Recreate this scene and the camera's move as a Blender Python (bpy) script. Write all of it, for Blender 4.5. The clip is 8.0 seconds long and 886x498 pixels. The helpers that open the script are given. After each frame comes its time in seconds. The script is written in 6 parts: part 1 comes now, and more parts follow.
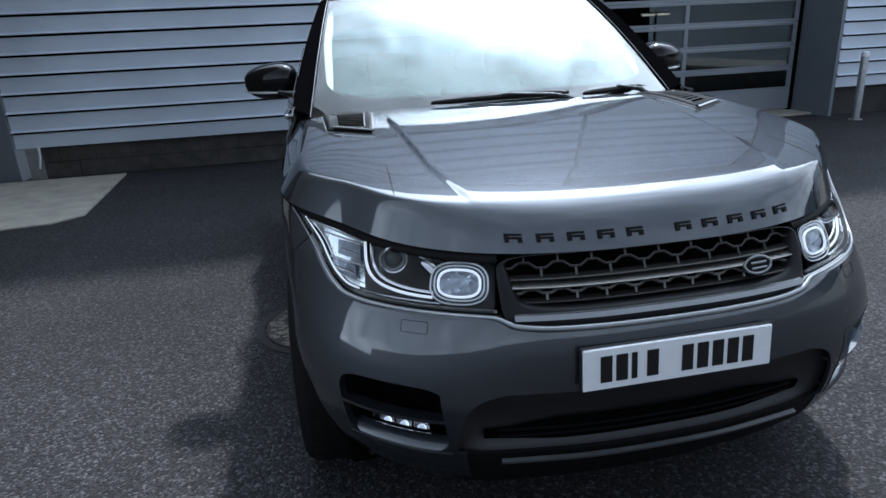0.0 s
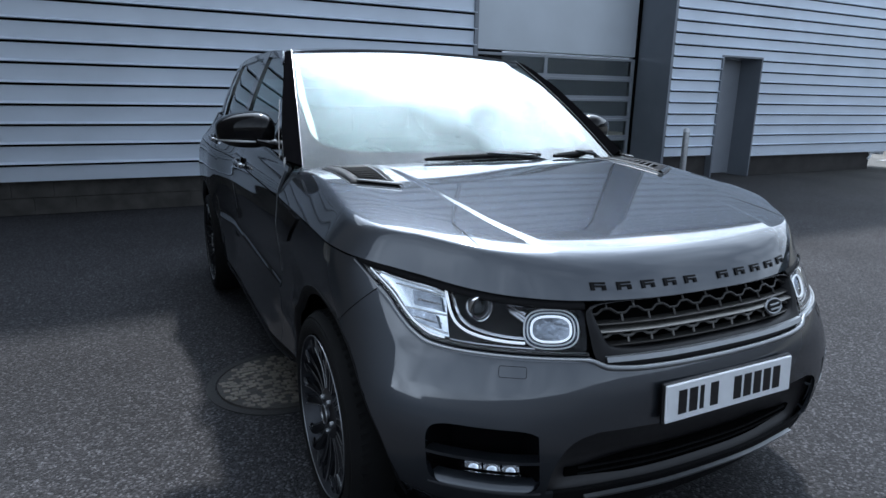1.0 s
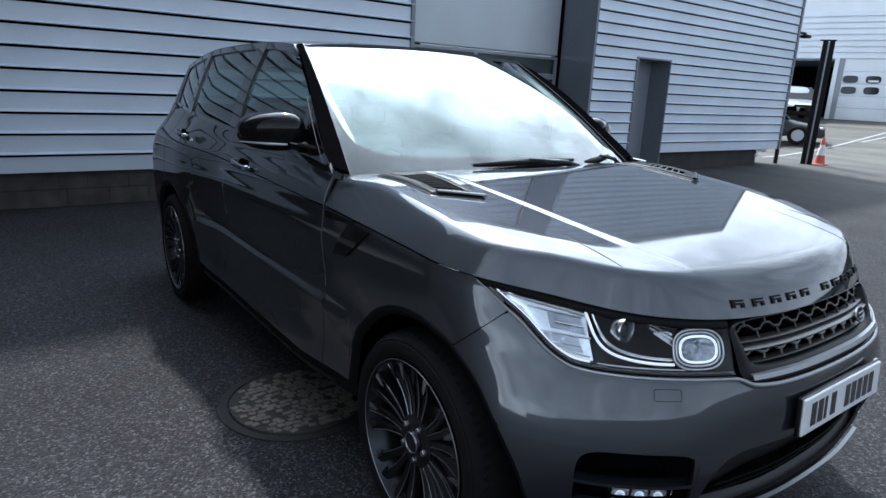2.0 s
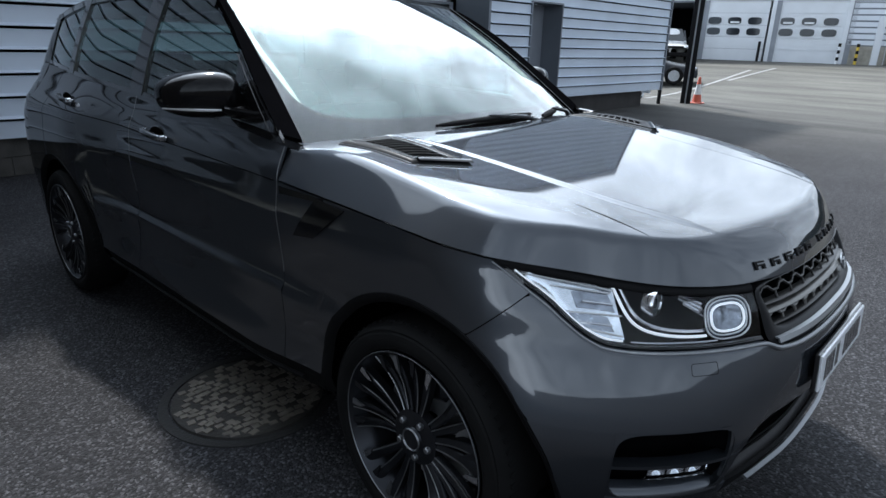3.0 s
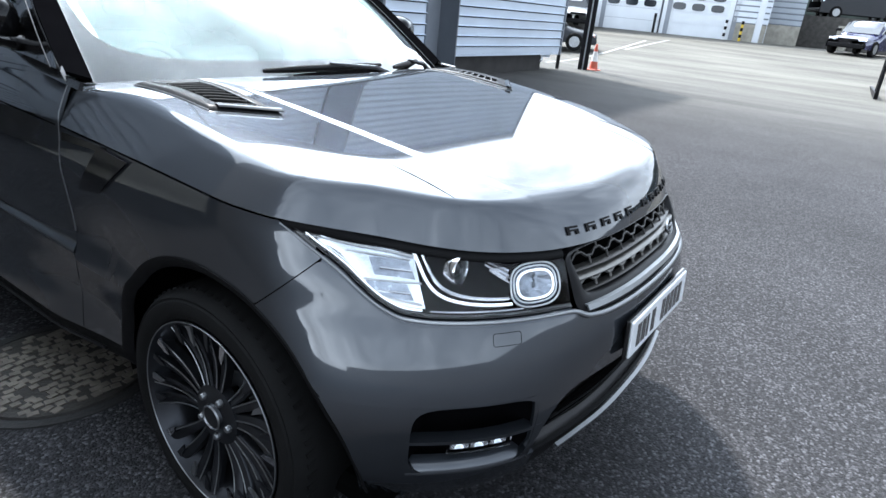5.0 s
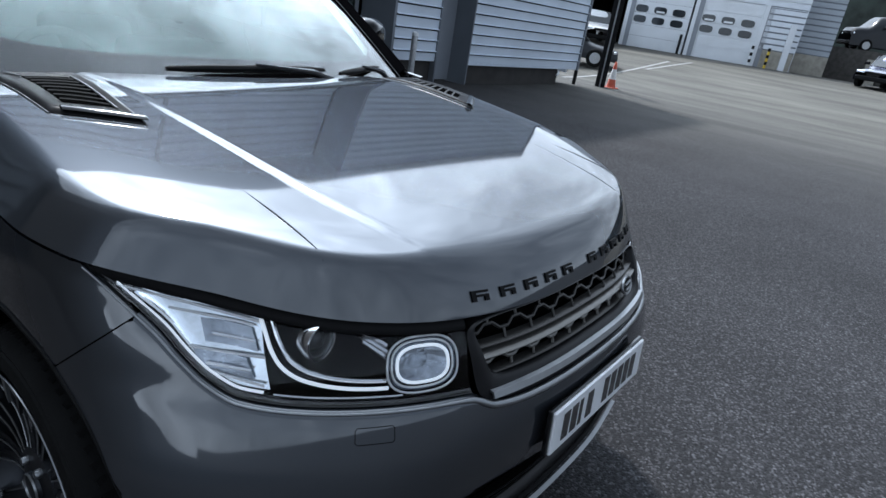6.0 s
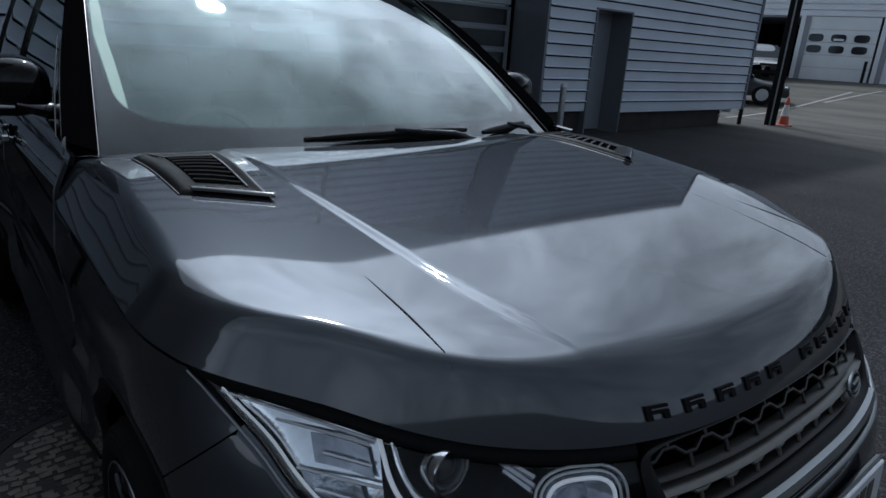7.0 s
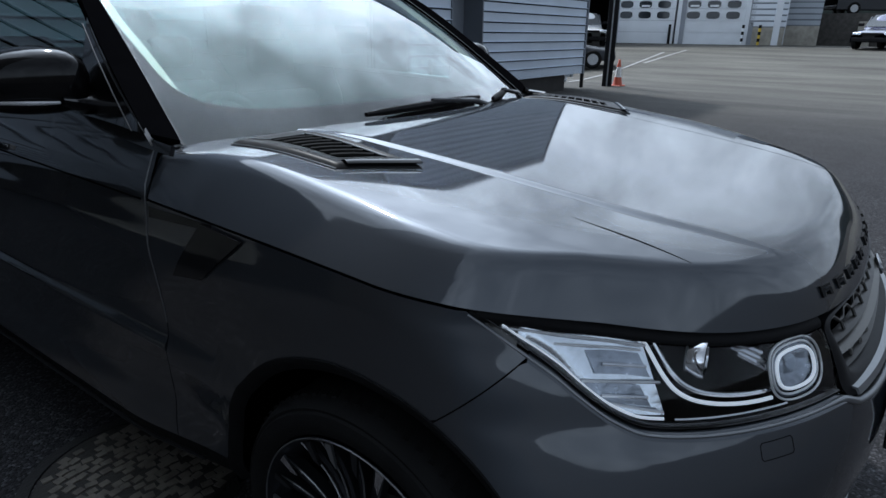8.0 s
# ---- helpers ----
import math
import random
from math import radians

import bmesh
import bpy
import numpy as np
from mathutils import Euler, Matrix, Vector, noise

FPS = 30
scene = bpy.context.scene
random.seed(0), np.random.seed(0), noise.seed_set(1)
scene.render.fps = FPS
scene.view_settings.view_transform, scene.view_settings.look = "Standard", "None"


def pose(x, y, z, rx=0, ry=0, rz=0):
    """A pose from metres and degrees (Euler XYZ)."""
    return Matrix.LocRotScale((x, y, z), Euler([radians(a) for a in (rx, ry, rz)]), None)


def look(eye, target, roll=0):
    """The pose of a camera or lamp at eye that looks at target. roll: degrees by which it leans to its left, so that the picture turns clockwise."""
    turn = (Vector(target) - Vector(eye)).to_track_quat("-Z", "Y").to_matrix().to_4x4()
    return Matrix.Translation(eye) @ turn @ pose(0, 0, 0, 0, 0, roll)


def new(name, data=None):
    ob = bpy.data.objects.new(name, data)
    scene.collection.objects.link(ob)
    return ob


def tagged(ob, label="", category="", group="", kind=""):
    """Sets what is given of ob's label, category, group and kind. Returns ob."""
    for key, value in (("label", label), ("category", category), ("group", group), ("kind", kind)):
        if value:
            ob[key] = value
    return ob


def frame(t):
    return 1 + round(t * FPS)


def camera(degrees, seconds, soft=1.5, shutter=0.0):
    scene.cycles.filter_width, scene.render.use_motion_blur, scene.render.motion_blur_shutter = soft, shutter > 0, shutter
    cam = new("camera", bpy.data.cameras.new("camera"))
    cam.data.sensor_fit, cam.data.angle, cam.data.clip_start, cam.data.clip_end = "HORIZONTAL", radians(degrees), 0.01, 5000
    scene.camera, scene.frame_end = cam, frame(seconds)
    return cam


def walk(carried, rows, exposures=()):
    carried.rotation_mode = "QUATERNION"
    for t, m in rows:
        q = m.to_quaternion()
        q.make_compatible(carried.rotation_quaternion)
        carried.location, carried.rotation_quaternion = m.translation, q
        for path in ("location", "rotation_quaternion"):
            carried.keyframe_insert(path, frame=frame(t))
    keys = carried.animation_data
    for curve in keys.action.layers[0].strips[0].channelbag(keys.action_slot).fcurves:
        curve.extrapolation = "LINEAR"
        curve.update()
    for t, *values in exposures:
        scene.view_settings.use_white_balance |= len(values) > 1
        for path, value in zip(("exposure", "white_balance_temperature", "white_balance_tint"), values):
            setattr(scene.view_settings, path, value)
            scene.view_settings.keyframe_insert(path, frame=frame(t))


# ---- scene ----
cam = camera(71.5, 8.0)
EXPOSURES = [(0, -0.04, 5900, 10), (0.5, 0.14, 5900, 10), (1.2, 0.04, 5900, 10), (2.5, 0.20, 6050, 10), (3.0, -0.04, 6150, 10), (3.5, 1.2, 6250, 10), (4.5, 1.15, 6250, 10), (5.8, 0.03, 6050, 10), (6.5, -1.1, 5900, 10), (7.2, -1.68, 5900, 10), (8.0, -0.75, 5950, 10)]
PATH = [
    (0, (-0.825, -1.231, 1.477), (-0.478, 0.632, 0.838), -2.9),
    (0.5, (-1.198, -1.201, 1.492), (-0.582, 0.615, 0.925), 0.4),
    (1, (-1.496, -1.089, 1.505), (-0.636, 0.651, 1.022), 1.1),
    (1.2, (-1.596, -0.967, 1.493), (-0.642, 0.724, 1.014), 0.7),
    (2.3, (-2.066, -0.513, 1.547), (-0.8, 0.955, 1.054), 3.6),
    (2.5, (-2.057, -0.418, 1.539), (-0.699, 0.966, 1.05), 3.2),
    (3, (-2.09, -0.253, 1.542), (-0.708, 1.043, 0.901), 1.7),
    (3.5, (-2.184, -0.191, 1.556), (-0.778, 1.046, 0.854), 2.3),
    (4, (-2.2, -0.172, 1.568), (-0.793, 1.094, 0.921), 3.2),
    (4.5, (-2.07, -0.273, 1.531), (-0.533, 0.824, 0.87), 4.7),
    (4.7, (-1.961, -0.339, 1.511), (-0.415, 0.71, 0.799), 4.2),
    (5.8, (-1.45, -0.395, 1.517), (0.078, 0.66, 0.772), 9.4),
    (6, (-1.356, -0.387, 1.528), (0.167, 0.684, 0.799), 9.2),
    (6.5, (-1.087, -0.341, 1.533), (0.243, 0.997, 0.868), 6.5),
    (7, (-1.172, -0.227, 1.513), (0.039, 1.236, 0.887), 3.5),
    (7.5, (-1.481, -0.126, 1.512), (-0.153, 1.219, 0.857), 1.3),
    (8, (-1.718, 0.14, 1.465), (-0.196, 1.253, 0.799), 0.7),
]
walk(cam, [(t, look(eye, target, roll)) for t, eye, target, roll in PATH], EXPOSURES)

# ---- world and light ----
world = bpy.data.worlds.new("world")
scene.world = world
world.use_nodes = True
wn, wl = world.node_tree.nodes, world.node_tree.links
wn.clear()
HAZE, CLOUD = 115.0, 14.0
SUN_EL, SUN_AZ = radians(54), radians(25)
sun_from = Vector((math.sin(SUN_AZ) * math.cos(SUN_EL), math.cos(SUN_AZ) * math.cos(SUN_EL), math.sin(SUN_EL)))
sky = wn.new("ShaderNodeTexSky")
sky.sky_type = "NISHITA"
sky.sun_disc = False
sky.sun_elevation, sky.sun_rotation = SUN_EL, SUN_AZ
sky.dust_density = 3.0
# thin broken cloud, brighter towards the sun as hazy cloud is
wco = wn.new("ShaderNodeTexCoord")
wno = wn.new("ShaderNodeTexNoise")
wno.inputs["Scale"].default_value, wno.inputs["Detail"].default_value = 2.4, 7
wno.inputs["Roughness"].default_value = 0.6
wra = wn.new("ShaderNodeValToRGB")
wra.color_ramp.elements[0].position, wra.color_ramp.elements[1].position = 0.36, 0.82
wra.color_ramp.elements[0].color = (0.42, 0.42, 0.42, 1)
wdot = wn.new("ShaderNodeVectorMath")
wdot.operation = "DOT_PRODUCT"
wdot.inputs[1].default_value = (0.36, 0.56, 0.745)
wmax = wn.new("ShaderNodeMath")
wmax.operation, wmax.inputs[1].default_value = "MAXIMUM", 0.0
wpow = wn.new("ShaderNodeMath")
wpow.operation, wpow.inputs[1].default_value = "POWER", 6.0
wadd = wn.new("ShaderNodeMath")
wadd.operation, wadd.inputs[1].default_value, wadd.inputs[2].default_value = "MULTIPLY_ADD", HAZE, CLOUD
wcol = wn.new("ShaderNodeVectorMath")
wcol.operation = "SCALE"
wcol.inputs[0].default_value = (0.89, 0.99, 1.10)
wmx = wn.new("ShaderNodeMix")
wmx.data_type = "RGBA"
wbg = wn.new("ShaderNodeBackground")
wbg.inputs[1].default_value = 0.065
wout = wn.new("ShaderNodeOutputWorld")
wl.new(wco.outputs["Generated"], wno.inputs["Vector"])
wl.new(wco.outputs["Generated"], wdot.inputs[0])
wl.new(wdot.outputs["Value"], wmax.inputs[0])
wl.new(wmax.outputs[0], wpow.inputs[0])
wl.new(wpow.outputs[0], wadd.inputs[0])
# haze thickens towards the horizon
wsep = wn.new("ShaderNodeSeparateXYZ")
wl.new(wco.outputs["Generated"], wsep.inputs[0])
wlow = wn.new("ShaderNodeMath")
wlow.operation, wlow.use_clamp, wlow.inputs[0].default_value = "SUBTRACT", True, 1.0
wl.new(wsep.outputs["Z"], wlow.inputs[1])
wlop = wn.new("ShaderNodeMath")
wlop.operation, wlop.inputs[1].default_value = "POWER", 2.5
wl.new(wlow.outputs[0], wlop.inputs[0])
wthick = wn.new("ShaderNodeMath")
wthick.operation, wthick.inputs[1].default_value = "MULTIPLY_ADD", 42.0
wl.new(wlop.outputs[0], wthick.inputs[0])
wl.new(wadd.outputs[0], wthick.inputs[2])
# broken cloud, lighter and darker
wno2 = wn.new("ShaderNodeTexNoise")
wno2.inputs["Scale"].default_value, wno2.inputs["Detail"].default_value, wno2.inputs["Roughness"].default_value = 5.5, 8, 0.62
wno2.inputs["Distortion"].default_value = 0.6
wl.new(wco.outputs["Generated"], wno2.inputs["Vector"])
wmap = wn.new("ShaderNodeMapRange")
wmap.inputs[1].default_value, wmap.inputs[2].default_value, wmap.inputs[3].default_value, wmap.inputs[4].default_value = 0.34, 0.66, 0.68, 1.28
wl.new(wno2.outputs[0], wmap.inputs[0])
wmul = wn.new("ShaderNodeMath")
wmul.operation = "MULTIPLY"
wl.new(wthick.outputs[0], wmul.inputs[0])
wl.new(wmap.outputs[0], wmul.inputs[1])
wl.new(wmul.outputs[0], wcol.inputs["Scale"])
# the cloud bank lies on the sun's side; the sky behind is clearer
wside = wn.new("ShaderNodeVectorMath")
wside.operation = "DOT_PRODUCT"
wside.inputs[1].default_value = (-0.10, 0.95, 0.30)
wbias = wn.new("ShaderNodeMath")
wbias.operation, wbias.inputs[1].default_value = "MULTIPLY_ADD", 0.42
wl.new(wco.outputs["Generated"], wside.inputs[0])
wl.new(wside.outputs["Value"], wbias.inputs[0])
wl.new(wno.outputs[0], wbias.inputs[2])
wl.new(wbias.outputs[0], wra.inputs[0])
wl.new(wra.outputs[0], wmx.inputs[0])
wl.new(sky.outputs[0], wmx.inputs[6])
wl.new(wcol.outputs[0], wmx.inputs[7])
wl.new(wmx.outputs[2], wbg.inputs[0])
wl.new(wbg.outputs[0], wout.inputs[0])
sun = new("sun", bpy.data.lights.new("sun", "SUN"))
sun.data.energy, sun.data.angle, sun.data.color = 5.0, radians(3.0), (1.0, 0.96, 0.9)
sun.matrix_world = look(sun_from * 50, (0, 0, 0))


# ---- materials ----
def mat(name, color, rough=0.5, metal=0.0, vary=0.15, scale=8.0, bump=0.0, bump_scale=60.0, coat=0.0, rvary=0.1, spread=None):
    """A procedural surface: two noises vary the colour and gloss, a fine one gives relief."""
    m = bpy.data.materials.new(name)
    m.use_nodes = True
    n, l = m.node_tree.nodes, m.node_tree.links
    b = n["Principled BSDF"]
    co = n.new("ShaderNodeTexCoord")
    a = n.new("ShaderNodeTexNoise")
    a.inputs["Scale"].default_value, a.inputs["Detail"].default_value = scale, 5
    l.new(co.outputs["Object"], a.inputs["Vector"])
    r = n.new("ShaderNodeValToRGB")
    lo = [c * (1 - vary) for c in color]
    hi = [min(1, c * (1 + vary)) for c in (spread or color)]
    r.color_ramp.elements[0].color, r.color_ramp.elements[1].color = (*lo, 1), (*hi, 1)
    r.color_ramp.elements[0].position, r.color_ramp.elements[1].position = 0.3, 0.7
    l.new(a.outputs[0], r.inputs[0])
    l.new(r.outputs[0], b.inputs["Base Color"])
    g = n.new("ShaderNodeMapRange")
    g.inputs[3].default_value, g.inputs[4].default_value = max(0.0, rough - rvary), min(1, rough + rvary)
    l.new(a.outputs[0], g.inputs[0])
    l.new(g.outputs[0], b.inputs["Roughness"])
    b.inputs["Metallic"].default_value = metal
    b.inputs["Coat Weight"].default_value = coat
    b.inputs["Coat Roughness"].default_value = 0.03
    if bump:
        f = n.new("ShaderNodeTexNoise")
        f.inputs["Scale"].default_value, f.inputs["Detail"].default_value = bump_scale, 4
        l.new(co.outputs["Object"], f.inputs["Vector"])
        u = n.new("ShaderNodeBump")
        u.inputs["Strength"].default_value, u.inputs["Distance"].default_value = bump, 0.01
        l.new(f.outputs[0], u.inputs["Height"])
        l.new(u.outputs[0], b.inputs["Normal"])
    return m


def glass(name, color, rough=0.0, ior=1.45):
    m = bpy.data.materials.new(name)
    m.use_nodes = True
    b = m.node_tree.nodes["Principled BSDF"]
    b.inputs["Base Color"].default_value = (*color, 1)
    b.inputs["Roughness"].default_value = rough
    b.inputs["IOR"].default_value = ior
    b.inputs["Transmission Weight"].default_value = 1.0
    return m


PAINT = mat("grey_metallic_paint", (0.068, 0.076, 0.088), 0.48, 0.97, 0.06, 900, coat=1.0, rvary=0.05)
PAINT.node_tree.nodes["Principled BSDF"].inputs["Coat IOR"].default_value = 1.68
PAINT.node_tree.nodes["Principled BSDF"].inputs["Specular IOR Level"].default_value = 0.06
PAINT.node_tree.nodes["Principled BSDF"].inputs["Specular Tint"].default_value = (0.1, 0.1, 0.1, 1)
PAINT.node_tree.nodes["Principled BSDF"].inputs["Coat Roughness"].default_value = 0.045
BLACK = mat("gloss_black_plastic", (0.005, 0.005, 0.0055), 0.12, 0, 0.1, 20, coat=0.5, rvary=0.03)
TRIM = mat("matt_black_plastic", (0.006, 0.006, 0.0065), 0.6, 0, 0.2, 40, 0.15, 500)
MIRRORBLACK = mat("black_mirror_shell", (0.004, 0.004, 0.0045), 0.10, 0, 0.1, 20, rvary=0.04)
MIRRORBLACK.node_tree.nodes["Principled BSDF"].inputs["Specular IOR Level"].default_value = 0.28
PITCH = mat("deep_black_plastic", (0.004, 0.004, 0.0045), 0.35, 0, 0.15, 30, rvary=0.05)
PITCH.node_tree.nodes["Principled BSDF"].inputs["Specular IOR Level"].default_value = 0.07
RUBBER = mat("tyre_rubber", (0.008, 0.008, 0.008), 0.75, 0, 0.25, 14, 0.2, 200)
ALLOY = mat("dark_alloy", (0.036, 0.038, 0.043), 0.35, 0.8, 0.1, 30)
BRIGHT = mat("machined_alloy", (0.55, 0.56, 0.58), 0.22, 1.0, 0.08, 60)
for m_ in (TRIM, RUBBER):
    m_.node_tree.nodes["Principled BSDF"].inputs["Specular IOR Level"].default_value = 0.12
CHROME = mat("satin_chrome", (0.7, 0.71, 0.73), 0.16, 1.0, 0.04, 40, rvary=0.04)
PLASTIC = mat("dark_grey_plastic", (0.022, 0.021, 0.022), 0.5, 0, 0.15, 30, 0.1, 500)
SATIN = mat("satin_grey_metal", (0.28, 0.29, 0.3), 0.35, 0.9, 0.06, 40)
# near black, so the shade of hollows and openings is in the colour
VOID = mat("dark_lining_and_shade", (0.003, 0.003, 0.003), 0.8, 0, 0.2, 10)
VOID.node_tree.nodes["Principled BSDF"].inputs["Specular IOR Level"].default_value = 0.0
GLASS = glass("windscreen_glass", (0.92, 0.97, 0.96), 0.0, 1.4)
FRIT = mat("black_ceramic_print", (0.003, 0.003, 0.0035), 0.9, 0, 0.1, 20)
FRIT.node_tree.nodes["Principled BSDF"].inputs["Specular IOR Level"].default_value = 0.0


def heat_coating():
    """The heat-reflecting film inside the windscreen: half mirror, faintly green."""
    m = bpy.data.materials.new("heat_film")
    m.use_nodes = True
    n, l = m.node_tree.nodes, m.node_tree.links
    n.clear()
    g, t, x, o = n.new("ShaderNodeBsdfGlossy"), n.new("ShaderNodeBsdfTransparent"), n.new("ShaderNodeMixShader"), n.new("ShaderNodeOutputMaterial")
    g.inputs["Color"].default_value, g.inputs["Roughness"].default_value = (0.64, 0.97, 0.86, 1), 0.03
    t.inputs["Color"].default_value = (0.78, 0.9, 0.88, 1)
    x.inputs[0].default_value = 0.054
    l.new(t.outputs[0], x.inputs[1])
    l.new(g.outputs[0], x.inputs[2])
    l.new(x.outputs[0], o.inputs[0])
    return m


FILM = heat_coating()
PRIVACY = glass("privacy_glass", (0.34, 0.44, 0.43))
FRONTGLASS = glass("door_glass", (0.50, 0.62, 0.60))
LENS = glass("lamp_lens", (0.98, 0.99, 1.0), 0.0, 1.22)
REFLECT = mat("lamp_reflector", (0.74, 0.78, 0.82), 0.16, 1.0, 0.06, 60, 0.06, 45, rvary=0.05)
GUIDE = mat("white_light_guide", (0.85, 0.88, 0.92), 0.2, 0, 0.03, 40, coat=0.5, rvary=0.04)
GUIDE.node_tree.nodes["Principled BSDF"].inputs["Emission Color"].default_value = (0.85, 0.93, 1.0, 1)
GUIDE.node_tree.nodes["Principled BSDF"].inputs["Emission Strength"].default_value = 0.6
CLEARLENS = mat("clear_indicator", (0.7, 0.71, 0.72), 0.15, 0.3, 0.05, 40, coat=0.5, rvary=0.04)
SURROUND = mat("dark_satin_grey", (0.010, 0.010, 0.011), 0.45, 0.0, 0.06, 60, rvary=0.04)
SURROUND.node_tree.nodes["Principled BSDF"].inputs["Specular IOR Level"].default_value = 0.2
CELL = mat("grey_lamp_cell", (0.10, 0.12, 0.15), 0.12, 0.8, 0.4, 50, 0.3, 50, rvary=0.08)
FROST = mat("frosted_lamp_cell", (0.40, 0.44, 0.50), 0.25, 0.5, 0.3, 40, 0.3, 50, rvary=0.08)
PLATE = mat("white_plate", (0.78, 0.8, 0.82), 0.35, 0, 0.03, 30)
IVORY = mat("pale_ivory", (0.72, 0.70, 0.64), 0.8, 0, 0.06, 20, 0.1, 300)
LEATHER = mat("dark_leather", (0.03, 0.03, 0.032), 0.55, 0, 0.2, 30, 0.2, 300)
CLAD = mat("coated_steel_cladding", (0.66, 0.73, 0.82), 0.42, 0.0, 0.07, 1.1, 0.04, 6)
CLADDARK = mat("grey_flashing", (0.19, 0.21, 0.24), 0.45, 0.2, 0.08, 2)
FLASHPALE = mat("pale_grey_sheet", (0.50, 0.54, 0.58), 0.45, 0.2, 0.05, 1.5)
BLOCK = mat("concrete_block", (0.070, 0.066, 0.060), 0.9, 0, 0.35, 5, 0.5, 60)
DARKWALL = mat("dark_brick", (0.045, 0.042, 0.04), 0.9, 0, 0.3, 3, 0.4, 40)
GRILLEPALE = mat("pale_satin_grille", (0.16, 0.155, 0.145), 0.38, 0.7, 0.08, 40)
GRILLEGREY = mat("satin_grille_grey", (0.055, 0.053, 0.050), 0.36, 0.7, 0.08, 40)
CONCRETE = mat("pale_concrete", (0.36, 0.34, 0.29), 0.9, 0, 0.2, 4, 0.4, 80)
WHITE = mat("white_painted_steel", (0.74, 0.76, 0.78), 0.45, 0, 0.06, 3)
DARKGLASS = mat("dark_window_glass", (0.02, 0.025, 0.03), 0.06, 0, 0.2, 2, rvary=0.02)
STEEL = mat("galvanised_steel", (0.4, 0.41, 0.42), 0.45, 0.8, 0.2, 20)
BLACKPOST = mat("black_painted_steel", (0.008, 0.008, 0.009), 0.4, 0, 0.2, 10)
BLACKPOST.node_tree.nodes["Principled BSDF"].inputs["Specular IOR Level"].default_value = 0.12
ORANGE = mat("orange_plastic", (0.55, 0.10, 0.05), 0.45, 0, 0.15, 12)
CONEWHITE = mat("white_sleeve", (0.75, 0.74, 0.72), 0.4, 0, 0.1, 12)
IRON = mat("worn_iron", (0.03, 0.028, 0.025), 0.6, 0.3, 0.3, 12, 0.3, 80)
IRONPALE = mat("worn_iron_studs", (0.14, 0.125, 0.105), 0.6, 0.2, 0.35, 16, 0.3, 90)
IRONDARK = mat("dark_iron", (0.013, 0.013, 0.013), 0.7, 0.2, 0.3, 12, 0.3, 80)
FLASHGREY = mat("grey_powder_coat", (0.26, 0.28, 0.31), 0.4, 0.1, 0.06, 3)
FLASHWHITE = mat("white_powder_coat", (0.70, 0.73, 0.76), 0.45, 0, 0.05, 1.2)
# darker copy of the pale cladding, with the annexe's shade in its colour
CLADSHADE = mat("shaded_pale_cladding", (0.36, 0.40, 0.44), 0.5, 0.0, 0.08, 0.9)
CLADPALE = mat("pale_cladding", (0.68, 0.72, 0.77), 0.45, 0.0, 0.06, 0.9)
YELLOW = mat("yellow_paint", (0.65, 0.45, 0.04), 0.5, 0, 0.15, 8)
SIGNBLUE = mat("blue_sign_board", (0.03, 0.045, 0.18), 0.4, 0, 0.06, 2)
# dark tint puts the workshop's dim interior into the panes
SHOPGLASS = glass("dark_tinted_pane", (0.10, 0.11, 0.11), 0.0, 1.15)
CARWHITE = mat("white_car_paint", (0.72, 0.73, 0.74), 0.3, 0, 0.03, 3, coat=1.0)
CARDARK = mat("dark_car_paint", (0.020, 0.022, 0.026), 0.45, 0.0, 0.05, 3, coat=0.25)
CARDARK.node_tree.nodes["Principled BSDF"].inputs["Specular IOR Level"].default_value = 0.2
CARBLUE = mat("dark_blue_car_paint", (0.03, 0.032, 0.10), 0.25, 0.3, 0.05, 3, coat=1.0)
HEDGE = mat("dark_foliage", (0.022, 0.030, 0.026), 0.9, 0, 0.6, 0.8, 0.6, 3)
TUBE = mat("tube_glow", (0.9, 0.9, 0.85), 0.4)
TUBE.node_tree.nodes["Principled BSDF"].inputs["Emission Color"].default_value = (1, 0.95, 0.8, 1)
TUBE.node_tree.nodes["Principled BSDF"].inputs["Emission Strength"].default_value = 2.5
LINEPAINT = mat("worn_line_paint", (0.26, 0.26, 0.25), 0.7, 0, 0.3, 9, 0.3, 80)


# ---- mesh helpers ----
def finish(name, bm, material, parent=None, label="", angle=35, smooth=True):
    me = bpy.data.meshes.new(name)
    bm.to_mesh(me)
    bm.free()
    me.materials.append(material)
    if smooth:
        me.polygons.foreach_set("use_smooth", [True] * len(me.polygons))
        me.set_sharp_from_angle(angle=radians(angle))
    ob = new(name, me)
    if parent:
        ob.parent = parent
    if label:
        ob["label"] = label
    return ob


def part(name, bm, material, parent, label="", angle=35):
    return finish(name, bm, material, parent, label, angle)


def empty(name, label, category, m=Matrix(), group="", kind=""):
    e = new(name)
    e.empty_display_size = 0.2
    e.matrix_world = m
    return tagged(e, label, category, group, kind)


def node(name, parent, label=""):
    """A part that is made of pieces of its own."""
    e = new(name)
    e.empty_display_size = 0.05
    e.parent = parent
    if label:
        e["label"] = label
    return e


